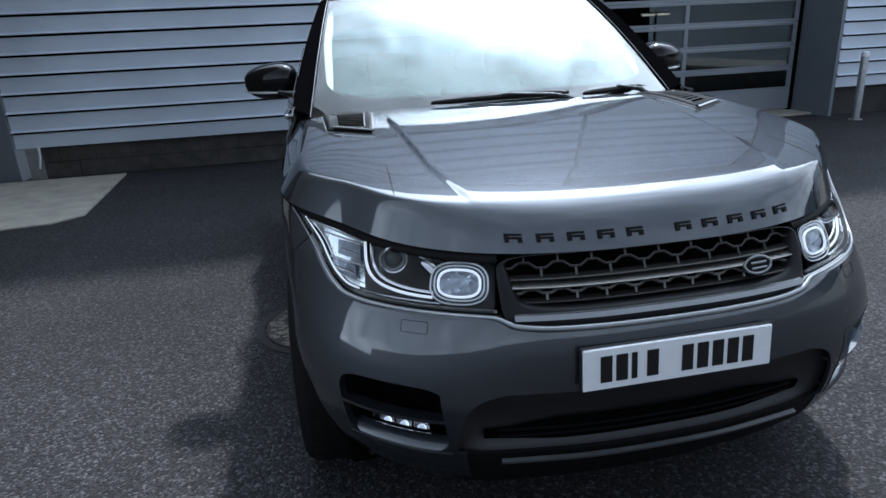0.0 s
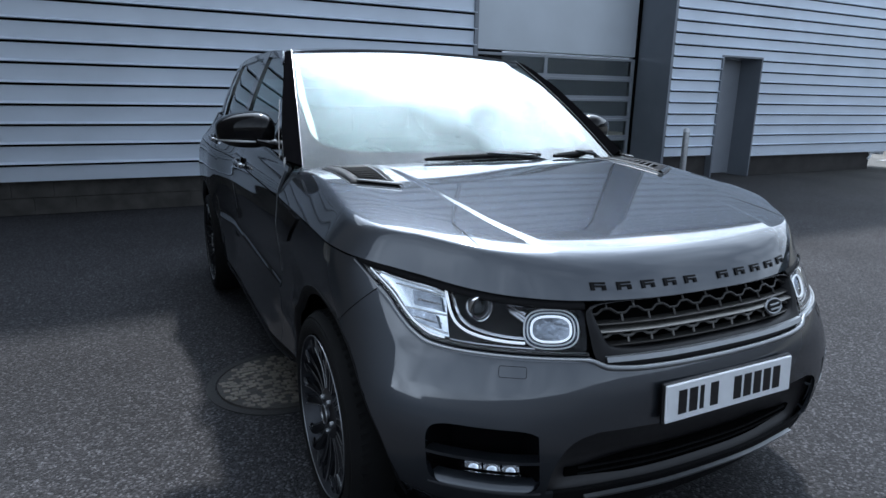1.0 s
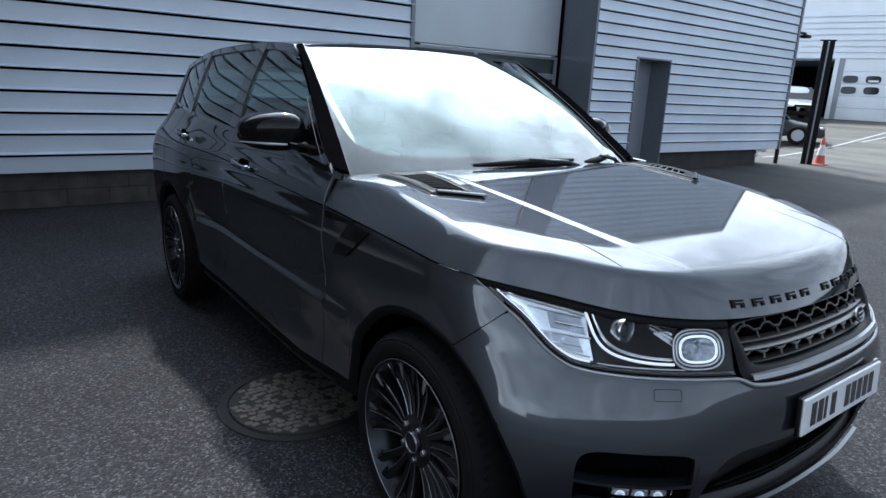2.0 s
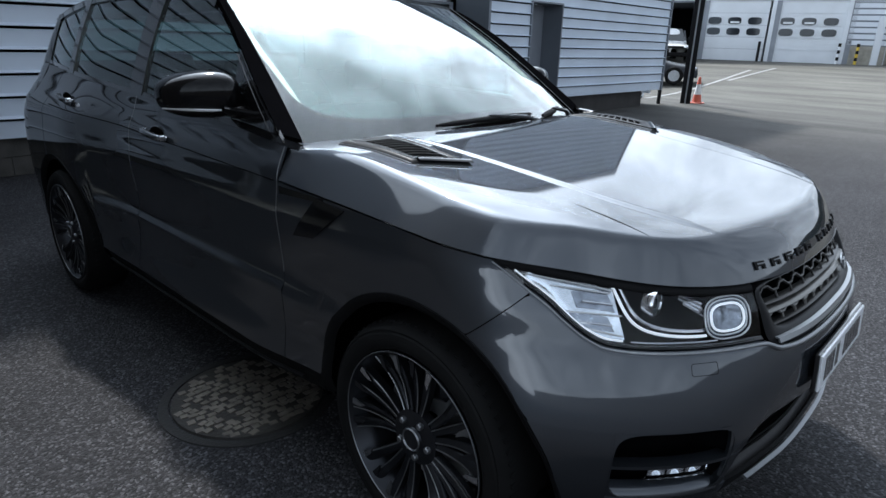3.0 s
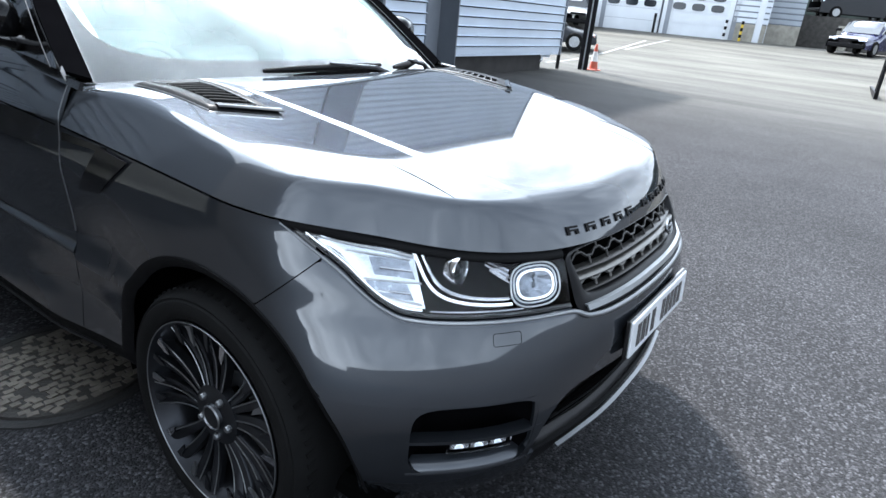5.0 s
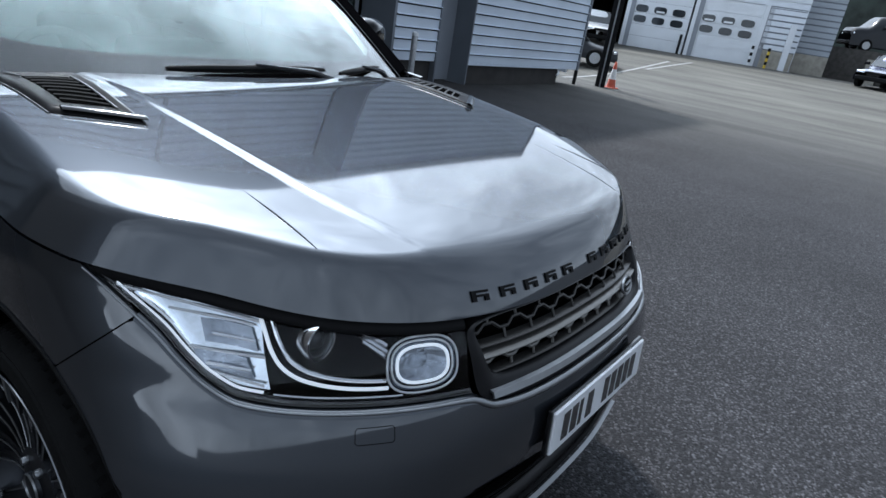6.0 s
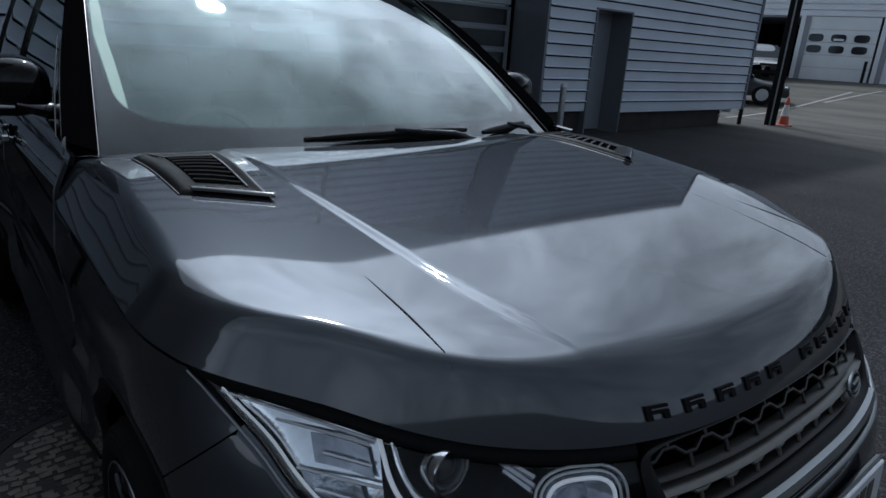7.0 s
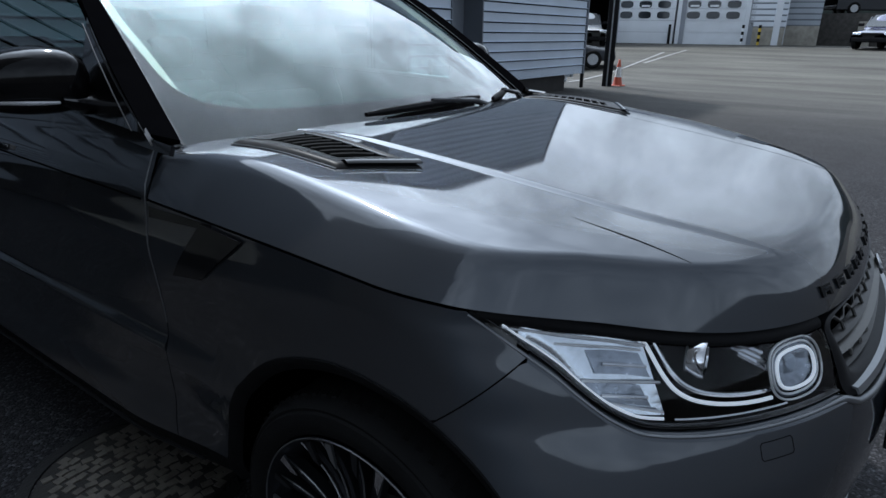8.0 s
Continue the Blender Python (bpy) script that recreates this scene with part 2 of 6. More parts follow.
def grid(bm, fn, nu, nv, flip=False, us=None, vs=None):
    """A sheet of fn(u, v) for u and v from 0 to 1."""
    us = us if us is not None else [i / nu for i in range(nu + 1)]
    vs = vs if vs is not None else [j / nv for j in range(nv + 1)]
    rows = [[bm.verts.new(fn(u, v)) for v in vs] for u in us]
    for i in range(len(us) - 1):
        for j in range(len(vs) - 1):
            q = (rows[i][j], rows[i + 1][j], rows[i + 1][j + 1], rows[i][j + 1])
            if flip:
                q = q[::-1]
            try:
                bm.faces.new(q)
            except ValueError:
                pass
    return rows


def thick(bm, depth):
    """Gives an open sheet a back, depth metres behind it."""
    bmesh.ops.remove_doubles(bm, verts=bm.verts, dist=1e-5)
    bm.normal_update()
    bmesh.ops.solidify(bm, geom=bm.faces[:], thickness=depth)
    return bm


def box(bm, x0, x1, y0, y1, z0, z1, bevel=0.0, m=None, seg=1):
    r = bmesh.ops.create_cube(bm, size=1)
    vs = r["verts"]
    bmesh.ops.scale(bm, vec=(x1 - x0, y1 - y0, z1 - z0), verts=vs)
    bmesh.ops.translate(bm, vec=((x0 + x1) / 2, (y0 + y1) / 2, (z0 + z1) / 2), verts=vs)
    if bevel:
        es = list({e for v in vs for e in v.link_edges})
        out = bmesh.ops.bevel(bm, geom=es, offset=bevel, segments=seg, affect="EDGES", profile=0.5)
        vs = list({v for f in out["faces"] for v in f.verts} | {v for v in vs if v.is_valid})
    if m is not None:
        bmesh.ops.transform(bm, matrix=m, verts=vs)
    return vs


def boxed(x0, x1, y0, y1, z0, z1, bevel=0.0, m=None, seg=1):
    bm = bmesh.new()
    box(bm, x0, x1, y0, y1, z0, z1, bevel, m, seg)
    return bm


def tube(bm, pts, r, n=10, closed=False):
    """A round bar along points; r is one radius or one for each point."""
    pts = [Vector(p) for p in pts]
    k = len(pts)
    rs = r if isinstance(r, (list, tuple)) else [r] * k
    rings = []
    up = Vector((0.123, 0.217, 0.97)).normalized()
    for i, p in enumerate(pts):
        a = pts[(i - 1) % k] if closed or i else p
        b = pts[(i + 1) % k] if closed or i < k - 1 else p
        t = (b - a).normalized()
        e = t.cross(up).normalized()
        f = e.cross(t)
        rings.append([bm.verts.new(p + rs[i] * (math.cos(q) * e + math.sin(q) * f)) for q in [2 * math.pi * j / n for j in range(n)]])
    for i in range(k if closed else k - 1):
        A, B = rings[i], rings[(i + 1) % k]
        for j in range(n):
            bm.faces.new((A[j], A[(j + 1) % n], B[(j + 1) % n], B[j]))
    if not closed:
        bm.faces.new(rings[0][::-1])
        bm.faces.new(rings[-1])
    return bm


def lathe(bm, prof, n=48, m=None):
    """Turns a profile of (radius, height) round z."""
    vs = []
    rows = []
    for i in range(n):
        a = 2 * math.pi * i / n
        row = [bm.verts.new((r * math.cos(a), r * math.sin(a), h)) for r, h in prof]
        rows.append(row)
        vs += row
    for i in range(n):
        A, B = rows[i], rows[(i + 1) % n]
        for j in range(len(prof) - 1):
            bm.faces.new((A[j], B[j], B[j + 1], A[j + 1]))
    bmesh.ops.remove_doubles(bm, verts=vs, dist=1e-6)
    if m is not None:
        bmesh.ops.transform(bm, matrix=m, verts=[v for v in vs if v.is_valid])
    return bm


def prism(bm, outline, z0, z1, m=None):
    """A flat outline pulled up from z0 to z1."""
    lo = [bm.verts.new((x, y, z0)) for x, y in outline]
    hi = [bm.verts.new((x, y, z1)) for x, y in outline]
    n = len(lo)
    for i in range(n):
        bm.faces.new((lo[i], lo[(i + 1) % n], hi[(i + 1) % n], hi[i]))
    bm.faces.new(lo[::-1])
    bm.faces.new(hi)
    if m is not None:
        bmesh.ops.transform(bm, matrix=m, verts=lo + hi)
    return bm


def clip01(t):
    return min(1.0, max(0.0, t))


def ease(a, b, x):
    t = clip01((x - a) / (b - a))
    return t * t * (3 - 2 * t)


def smooth(knots):
    """A smooth curve through (x, y) knots."""
    xs, ys = [k[0] for k in knots], [k[1] for k in knots]
    n = len(xs)
    sl = [(ys[i + 1] - ys[i]) / (xs[i + 1] - xs[i]) for i in range(n - 1)]
    ms = [sl[0]] + [0.0 if sl[i - 1] * sl[i] <= 0 else 2 * sl[i - 1] * sl[i] / (sl[i - 1] + sl[i]) for i in range(1, n - 1)] + [sl[-1]]

    def at(x):
        if x <= xs[0]:
            return ys[0] + ms[0] * (x - xs[0]) * 0
        if x >= xs[-1]:
            return ys[-1]
        i = next(j for j in range(n - 1) if x <= xs[j + 1])
        h = xs[i + 1] - xs[i]
        t = (x - xs[i]) / h
        return (ys[i] * (1 + 2 * t) * (1 - t) ** 2 + h * ms[i] * t * (1 - t) ** 2 + ys[i + 1] * t * t * (3 - 2 * t) + h * ms[i + 1] * t * t * (t - 1))

    return at



# ---- the car ----
# Car frame: x across (0 in the middle), y from the nose (0) to the tail, z up.
car = empty("car", "dark grey metallic luxury sport utility vehicle parked on asphalt", "car")
HUB_F, HUB_R, HUB_Z = 0.902, 3.84, 0.379
ARCH, ARCH_Y, ARCH_Z = 0.475, 0.897, 0.372


def plan_points():
    pts = []
    for i in range(401):
        a = i / 400 * math.pi / 2
        x = 0.985 * math.sin(a) ** (1 / 1.3)
        y = 0.03 + 0.65 * (1 - max(0.0, 1 - (x / 0.985) ** 2.6) ** (1 / 1.7))
        pts.append((x, y))
    for i in range(1, 300):
        y = 0.68 + (4.3 - 0.68) * i / 299
        pts.append((0.985 + 0.01 * math.sin(math.pi * (y - 0.68) / 3.62), y))
    for i in range(1, 120):
        a = i / 119 * math.pi / 2
        pts.append((0.985 * math.cos(a) ** 0.55, 4.3 + 0.53 * math.sin(a) ** 0.75))
    return np.array(pts)


PLAN = plan_points()
PLAN_S = np.concatenate([[0], np.cumsum(np.hypot(*np.diff(PLAN, axis=0).T))])
SIDE_IN = smooth([(0.2, 0.12), (0.27, 0.085), (0.33, 0.05), (0.40, 0.026), (0.50, 0.026), (0.60, 0.012), (0.70, 0.003), (0.86, 0.0), (0.97, 0.003), (1.03, 0.010), (1.10, 0.017), (1.16, 0.04), (1.2, 0.058), (1.26, 0.076), (1.35, 0.105)])
HOLLOW = smooth([(0.66, 0.0), (0.674, 0.0005), (0.696, 0.015), (0.75, 0.020), (0.85, 0.013), (0.95, 0.0)])
NOSE_IN = smooth([(0.2, 0.20), (0.28, 0.12), (0.36, 0.06), (0.42, 0.035), (0.5, 0.015), (0.6, 0.002), (0.67, 0.0), (0.72, 0.004), (0.76, 0.014), (0.80, 0.030), (0.83, 0.046), (0.9, 0.074), (0.96, 0.108), (1.0, 0.13)])


def shell(s, z, out=0.0):
    """A point of the body's skin: s metres round the plan from the middle of the nose, z up, out metres proud of it."""
    x, y = np.interp(s, PLAN_S, PLAN[:, 0]), np.interp(s, PLAN_S, PLAN[:, 1])
    x0, y0 = np.interp(s - 0.02, PLAN_S, PLAN[:, 0]), np.interp(s - 0.02, PLAN_S, PLAN[:, 1])
    x1, y1 = np.interp(s + 0.02, PLAN_S, PLAN[:, 0]), np.interp(s + 0.02, PLAN_S, PLAN[:, 1])
    if s < 0.02:
        x0, y0 = -x1, y1
    d = math.hypot(x1 - x0, y1 - y0)
    nx, ny = (y1 - y0) / d, -(x1 - x0) / d
    f = 1 - ease(0.35, 0.85, y)
    bulge = 0.030 * ease(0.30, 0.70, s) * (1 - ease(1.12, 1.36, s)) * (1 - ease(0.58, 0.79, z))
    k = f * NOSE_IN(z) + (1 - f) * SIDE_IN(z) - out - bulge
    k -= 0.075 * ease(2.9, 3.7, y) * (1 - ease(4.35, 4.8, y)) * (1 - ease(1.08, 1.34, z))
    k -= 0.045 * ease(1.35, 1.8, y) * (1 - ease(3.0, 3.5, y)) * (1 - ease(0.38, 0.66, z))
    if 1.0 < y < 3.6:
        k += HOLLOW(z) * ease(1.0, 1.4, y) * (1 - ease(3.2, 3.6, y))
    return Vector((x - nx * k, y - ny * k, z))


def s_x(x):
    return float(np.interp(x, PLAN[:400, 0], PLAN_S[:400]))


def s_y(y):
    k = int(np.argmax(PLAN[:, 1] > 0.12))
    return float(np.interp(y, PLAN[k:700, 1], PLAN_S[k:700]))


def plan_y(s):
    return float(np.interp(s, PLAN_S, PLAN[:, 1]))


def arch_z(y, hub, r=ARCH):
    d = abs(y - hub)
    return ARCH_Z + math.sqrt(max(0.0, r * r - d * d)) if d < r else 0.0


def skin(bm, sides, s0, s1, lo, hi, nu, nv, out=0.0, us=None, vs=None):
    """A panel of the skin on the given sides (-1, 1), from s0 to s1, between the heights lo(s) and hi(s)."""
    for k in sides:
        def at(u, v, k=k):
            s = s0 + u * (s1 - s0)
            a, b = lo(s), hi(s)
            p = shell(s, a + v * (b - a), out(s) if callable(out) else out)
            return (p.x * k, p.y, p.z)
        grid(bm, at, nu, nv, flip=k < 0, us=us, vs=vs)
    return bm


S_TIP, S_JOIN, S_SEAM = 1.287, 1.165, s_y(0.702)
EDGE_Z = smooth([(0.0, 0.957), (0.45, 0.962), (0.7, 0.972), (0.95, 0.992), (S_TIP, 1.027), (s_y(1.06), 1.052), (s_y(1.57), 1.076)])


# -- bonnet --
FRONT = [shell(s, EDGE_Z(s)) for s in np.linspace(0, S_TIP, 80)]
FX, FY = np.array([p.x for p in FRONT]), np.array([p.y for p in FRONT])
SIDE = [shell(s, EDGE_Z(s)) for s in np.linspace(S_TIP, s_y(1.8), 60)]
SX, SY = np.array([p.x for p in SIDE]), np.array([p.y for p in SIDE])
X_TIP = float(FX[-1])
CREASE = smooth([(0.15, 0.42), (0.3, 0.457), (0.56, 0.512), (0.84, 0.532), (1.2, 0.557), (1.5, 0.57)])


def edge_x(y):
    return float(np.interp(y, SY, SX))


def soft_min(a, b, k):
    h = max(k - abs(a - b), 0.0) / k
    return min(a, b) - h * h * k / 4


RIM = np.array([[p.x, p.y, p.z] for p in FRONT + SIDE[1:]])
RIM_D = RIM[1:, :2] - RIM[:-1, :2]
RIM_L = (RIM_D ** 2).sum(1)
STEEP = smooth([(0.0, 2.4), (0.45, 2.5), (0.75, 2.8), (1.0, 2.5), (1.25, 1.7), (1.45, 1.5), (1.7, 1.5), (1.95, 1.65), (2.2, 2.0)])
BEND = smooth([(0.0, 3.5), (0.8, 3.5), (1.3, 1.2), (1.7, 0.6), (1.95, 1.0), (2.2, 3.0)])
RIM_S = np.concatenate([[0], np.cumsum(np.sqrt(RIM_L))])


def bonnet_z(x, y):
    """Height of the bonnet: a shallow deck with steep faces down to its shut line."""
    x = abs(x)
    t = np.clip((RIM_D * (np.array((x, y)) - RIM[:-1, :2])).sum(1) / RIM_L, 0, 1)
    near = RIM[:-1, :2] + RIM_D * t[:, None]
    dist = np.hypot(near[:, 0] - x, near[:, 1] - y)
    i = int(np.argmin(dist))
    w, edge = float(dist[i]), float(RIM[i, 2] + (RIM[i + 1, 2] - RIM[i, 2]) * t[i])
    along = float(RIM_S[i] + t[i] * math.sqrt(RIM_L[i]))
    q = clip01((y - 0.2) / 1.25)
    top = 1.073 + 0.150 * (1 - (1 - q) ** 1.22) - 0.006 * (x / 0.9) ** 2
    side = ease(0.80, 1.20, along)
    top -= 0.013 * (1 - side) * (1 - clip01(w / 0.16)) ** 2 + 0.024 * side * (1 - clip01(w / 0.24)) ** 2
    top -= 0.032 * ease(1.20, 1.68, y)
    top -= 0.016 * ease(0.60, 0.86, x) * (1 - ease(0.25, 0.50, y))
    d = min(w, 0.12)
    z = soft_min(top, edge + STEEP(along) * d - BEND(along) * d * d + 0.8 * (w - d), 0.115 - 0.085 * ease(0.30, 0.72, along) - 0.008 * ease(1.1, 1.4, along))
    xc = CREASE(y)
    z += 0.006 * ease(0.02, 0.12, w) * (1 - ease(xc - 0.002, xc + 0.018, x)) * ease(0.18, 0.45, y)
    return z


def bonnet_back(x):
    x = abs(x)
    return min(1.37 + 0.24 * (x / 0.85) ** 2, 1.61 - (x - 0.85) * 0.35)


bm = bmesh.new()
ux = sorted({round(k * a, 4) for k in (-1, 1) for a in ([i / 40 for i in range(41)] + [0.44 + i * 0.006 for i in range(30)] + [0.61 + 0.006 * i for i in range(18)] + [0.84 + 0.008 * i for i in range(20)] + [0.995])})
vy = sorted({*[0.0035 * i for i in range(30)], *[0.11 + 0.89 * i / 34 for i in range(35)]})


def bonnet_at(u, v):
    yf = float(np.interp(abs(u) * X_TIP, FX, FY))
    y = yf + v * (bonnet_back(u * 0.97) - yf)
    x = u * edge_x(y)
    return (x, y, bonnet_z(x, y))


grid(bm, bonnet_at, 0, 0, us=ux, vs=vy)
thick(bm, 0.012)
bonnet = part("bonnet", bm, PAINT, car, "grey metallic clamshell bonnet", 40)


def on_bonnet(x, y, up=0.0):
    """A point over the bonnet and the way up from it."""
    z, h = bonnet_z(x, y), 0.008
    n = Vector((bonnet_z(x - h, y) - bonnet_z(x + h, y), bonnet_z(x, y - h) - bonnet_z(x, y + h), 2 * h)).normalized()
    return Vector((x, y, z)) + n * up, n


# short pressed crease outside each main one; its shade is a dark tapered tube
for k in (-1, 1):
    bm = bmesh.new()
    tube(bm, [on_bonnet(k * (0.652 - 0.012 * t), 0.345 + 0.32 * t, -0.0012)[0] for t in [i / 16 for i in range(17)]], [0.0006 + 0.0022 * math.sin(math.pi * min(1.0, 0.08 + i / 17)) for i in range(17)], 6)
    part("crease_shade", bm, PITCH, bonnet, "short dark line painting the pressed crease's shade")

# raised lettering on the bonnet's lip, as plain blocks
for start in (-0.401, 0.048):
    for i in range(5):
        x = start + i * 0.0785
        bm = bmesh.new()
        for (xa, xb), (ya, yb) in (((0, 0.011), (0, 1)), ((0.011, 0.044), (0.76, 1)), ((0.011, 0.044), (0.38, 0.6)), ((0.033, 0.044), (0, 0.38))):
            vs = box(bm, xa, xb, ya, yb, 0, 0.005)
            for v in vs:
                xx = x + v.co.x
                yf = float(np.interp(abs(xx) * X_TIP / edge_x(0.3), FX, FY))
                p, n = on_bonnet(xx, yf + 0.012 + 0.011 * v.co.y, v.co.z - 0.001)
                v.co = p
        part("letter_block", bm, TRIM, bonnet, "black raised lettering block")

# bonnet vents: a gloss black frame, a satin front bar and a slatted mouth
VENT = [(0.815, 1.445), (0.605, 1.440), (0.645, 0.985), (0.805, 1.095)]


def vent_at(k, u, v, up):
    """A point of the vent: u from the back edge to the front, v from the outer edge to the inner."""
    a = [VENT[0][i] + (VENT[3][i] - VENT[0][i]) * u for i in (0, 1)]
    b = [VENT[1][i] + (VENT[2][i] - VENT[1][i]) * u for i in (0, 1)]
    return on_bonnet(k * (a[0] + (b[0] - a[0]) * v), a[1] + (b[1] - a[1]) * v, up)[0]


for k in (-1, 1):
    vent = node("bonnet_vent", car, "black bonnet vent with a slatted mouth and a fine satin rim")
    bm = bmesh.new()
    M0, M1, N0, N1 = 0.16, 0.80, 0.30, 0.84

    def frame_at(t, w):
        """Round the vent, from its outer edge (w = 0) up over a rounded shoulder and down into the mouth (w = 1)."""
        t = t * 4 % 4
        side, f = int(t), t - int(t)
        o = [(f, 0), (1, f), (1 - f, 1), (0, 1 - f)][side]
        m = (M0 + (M1 - M0) * o[0], N0 + (N1 - N0) * o[1])
        u, v = o[0] + (m[0] - o[0]) * min(1, w * 1.12), o[1] + (m[1] - o[1]) * min(1, w * 1.12)
        up = 0.001 + 0.0095 * math.sin(math.pi * min(0.5, w * 1.6)) - 0.004 * ease(0.3, 0.85, w) - 0.012 * ease(0.89, 1.0, w)
        return vent_at(k, u, v, up)
    grid(bm, frame_at, 64, 14, flip=k < 0)
    part("surround", bm, PITCH, vent, "black vent surround", 50)
    # flat near-black sheet over the bonnet paints the open mouth's shade
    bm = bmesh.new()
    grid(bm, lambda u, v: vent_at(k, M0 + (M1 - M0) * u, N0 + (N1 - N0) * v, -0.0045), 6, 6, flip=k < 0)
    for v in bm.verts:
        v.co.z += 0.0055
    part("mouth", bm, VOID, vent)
    bm = bmesh.new()
    grid(bm, lambda u, v: vent_at(k, 0.925 + 0.055 * u, 0.16 + 0.88 * v, 0.0082 + 0.005 * math.sin(math.pi * u)), 6, 14, flip=k < 0)
    thick(bm, 0.003)
    part("front_bar", bm, BLACK, vent, "gloss black front bar")
    bm = bmesh.new()
    for a, b, r in (((0.0, 0.0), (1.0, 0.0), 0.0014), ((0.0, 1.0), (1.0, 1.0), 0.0026), ((0.0, 0.0), (0.0, 1.0), 0.0014)):
        tube(bm, [vent_at(k, a[0] + (b[0] - a[0]) * t / 12, a[1] + (b[1] - a[1]) * t / 12, 0.0022) for t in range(13)], r, 6)
    part("rim", bm, SATIN, vent, "fine satin rim")
    bm = bmesh.new()
    tube(bm, [vent_at(k, M0 + (M1 + 0.03 - M0) * t / 8, N1, 0.0085) for t in range(9)], 0.0022, 6)
    tube(bm, [vent_at(k, 0.05 + 0.16 * t / 4, 0.17 + 0.10 * t / 4, 0.010) for t in range(5)], 0.0022, 6)
    part("inner_edge", bm, SATIN, vent)
    for i in range(7):
        bm = bmesh.new()
        u = M0 + 0.05 + 0.085 * i
        tube(bm, [vent_at(k, u + 0.03 * t / 6, N0 + 0.02 + (N1 - N0 - 0.04) * t / 6, 0.0050 + 0.0015 * math.sin(math.pi * t / 6)) for t in range(7)], 0.0036, 6)
        part("slat", bm, GRILLEGREY, vent)

# -- bumper skin --
LAMP_LO = smooth([(0.0, 0.786), (0.30, 0.788), (0.41, 0.795), (0.47, 0.814), (0.65, 0.819), (0.85, 0.823), (0.94, 0.829), (1.0, 0.849), (1.06, 0.884), (1.11, 0.917), (S_JOIN, 0.947), (S_TIP, 1.017)])
SEAM_Z = lambda s: 0.947 + (0.806 - 0.947) * (s - S_JOIN) / (S_SEAM - S_JOIN)


def bumper_top(s):
    return LAMP_LO(s) if s <= S_JOIN else SEAM_Z(s)


def bumper_low(s):
    return max(0.622 + 0.018 * ease(s_x(0.46), s_x(0.56), s), arch_z(plan_y(s), ARCH_Y))


bm = bmesh.new()
skin(bm, (-1, 1), 0, S_SEAM, bumper_low, bumper_top, 70, 14)
G_LO, F_IN, F_OUT, F_LO = 0.43, s_x(0.575), 0.915, 0.425
BAND_X = smooth([(0.40, 0.565), (0.50, 0.552), (0.56, 0.532), (0.59, 0.512), (0.61, 0.482), (0.622, 0.44), (0.6402, 0.42)])
for k in (-1, 1):
    def pillar(u, v, k=k):
        z = G_LO - 0.03 + v * (0.6402 - G_LO + 0.03)
        a = s_x(BAND_X(z))
        s = a + u * (F_IN + 0.02 * v - a)
        p = shell(s, z)
        return (k * p.x, p.y, p.z)
    grid(bm, pillar, 8, 24, flip=k < 0)

    def outer(u, v, k=k):
        z = 0.30 + v * (0.6402 - 0.30)
        d = math.sqrt(max(0, ARCH ** 2 - (z - ARCH_Z) ** 2))
        s_end = s_y(ARCH_Y - d)
        p = shell(F_OUT + u * (s_end - F_OUT), z)
        return (k * p.x, p.y, p.z)
    grid(bm, outer, 10, 14, flip=k < 0)

    def under(u, v, k=k):
        s = s_x(0.54) + u * (F_OUT - s_x(0.54))
        p = shell(s, 0.30 + v * (F_LO - 0.30))
        return (k * p.x, p.y, p.z)
    grid(bm, under, 14, 6, flip=k < 0)
thick(bm, 0.01)
part("front_bumper", bm, PAINT, car, "grey metallic front bumper", 40)
# rolled top edge of the bumper, which runs under grille and lamps
bm = bmesh.new()
for k in (-1, 1):
    def ledge(u, v, k=k):
        s = u * S_JOIN
        a = v * math.pi * 0.62
        p = shell(s, LAMP_LO(s) - 0.004 + 0.012 * math.sin(a), -0.009 + 0.013 * math.cos(a) - 0.02 * v * v)
        return (k * p.x, p.y, p.z)
    grid(bm, ledge, 70, 6, flip=k < 0)
part("bumper_edge", bm, PAINT, car, "rolled top edge of the bumper", 60)
# paler metal tube paints the highlight along the bumper's rolled edge
for k in (-1, 1):
    bm = bmesh.new()
    tube(bm, [(k * p.x, p.y, p.z) for p in [shell((S_TIP - 0.005) * i / 80, LAMP_LO((S_TIP - 0.005) * i / 80) + 0.002, 0.004 * (1 - ease(0.36, 0.5, (S_TIP - 0.005) * i / 80))) for i in range(81)]], [0.0088 - 0.0052 * ease(25, 34, i) - 0.0016 * ease(60, 80, i) for i in range(81)], 8)
    part("lamp_edge_highlight", bm, SATIN, car, "rolled edge under headlamp and grille, highlight put in as pale metal", 60)
bm = bmesh.new()
skin(bm, (-1, 1), 0, s_x(0.60), lambda s: 0.22, lambda s: 0.425, 24, 6, -0.004)
thick(bm, 0.01)
part("lower_valance", bm, TRIM, car, "black plastic lower valance")
bm = bmesh.new()
skin(bm, (-1, 1), 0, s_x(0.45), lambda s: 0.397, lambda s: 0.405, 24, 2, 0.016)
thick(bm, 0.012)
part("lip_strip", bm, SATIN, car, "satin silver lip strip")
# near-black sheet paints the hollow behind grille and lamps dark
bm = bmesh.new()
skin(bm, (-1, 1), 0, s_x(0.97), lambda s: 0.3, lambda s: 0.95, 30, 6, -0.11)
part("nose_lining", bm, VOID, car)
# dark concave band under the plate, over the intake's slot
bm = bmesh.new()
skin(bm, (-1, 1), 0, s_x(0.57), lambda s: 0.41, lambda s: 0.626, 40, 18, 0)
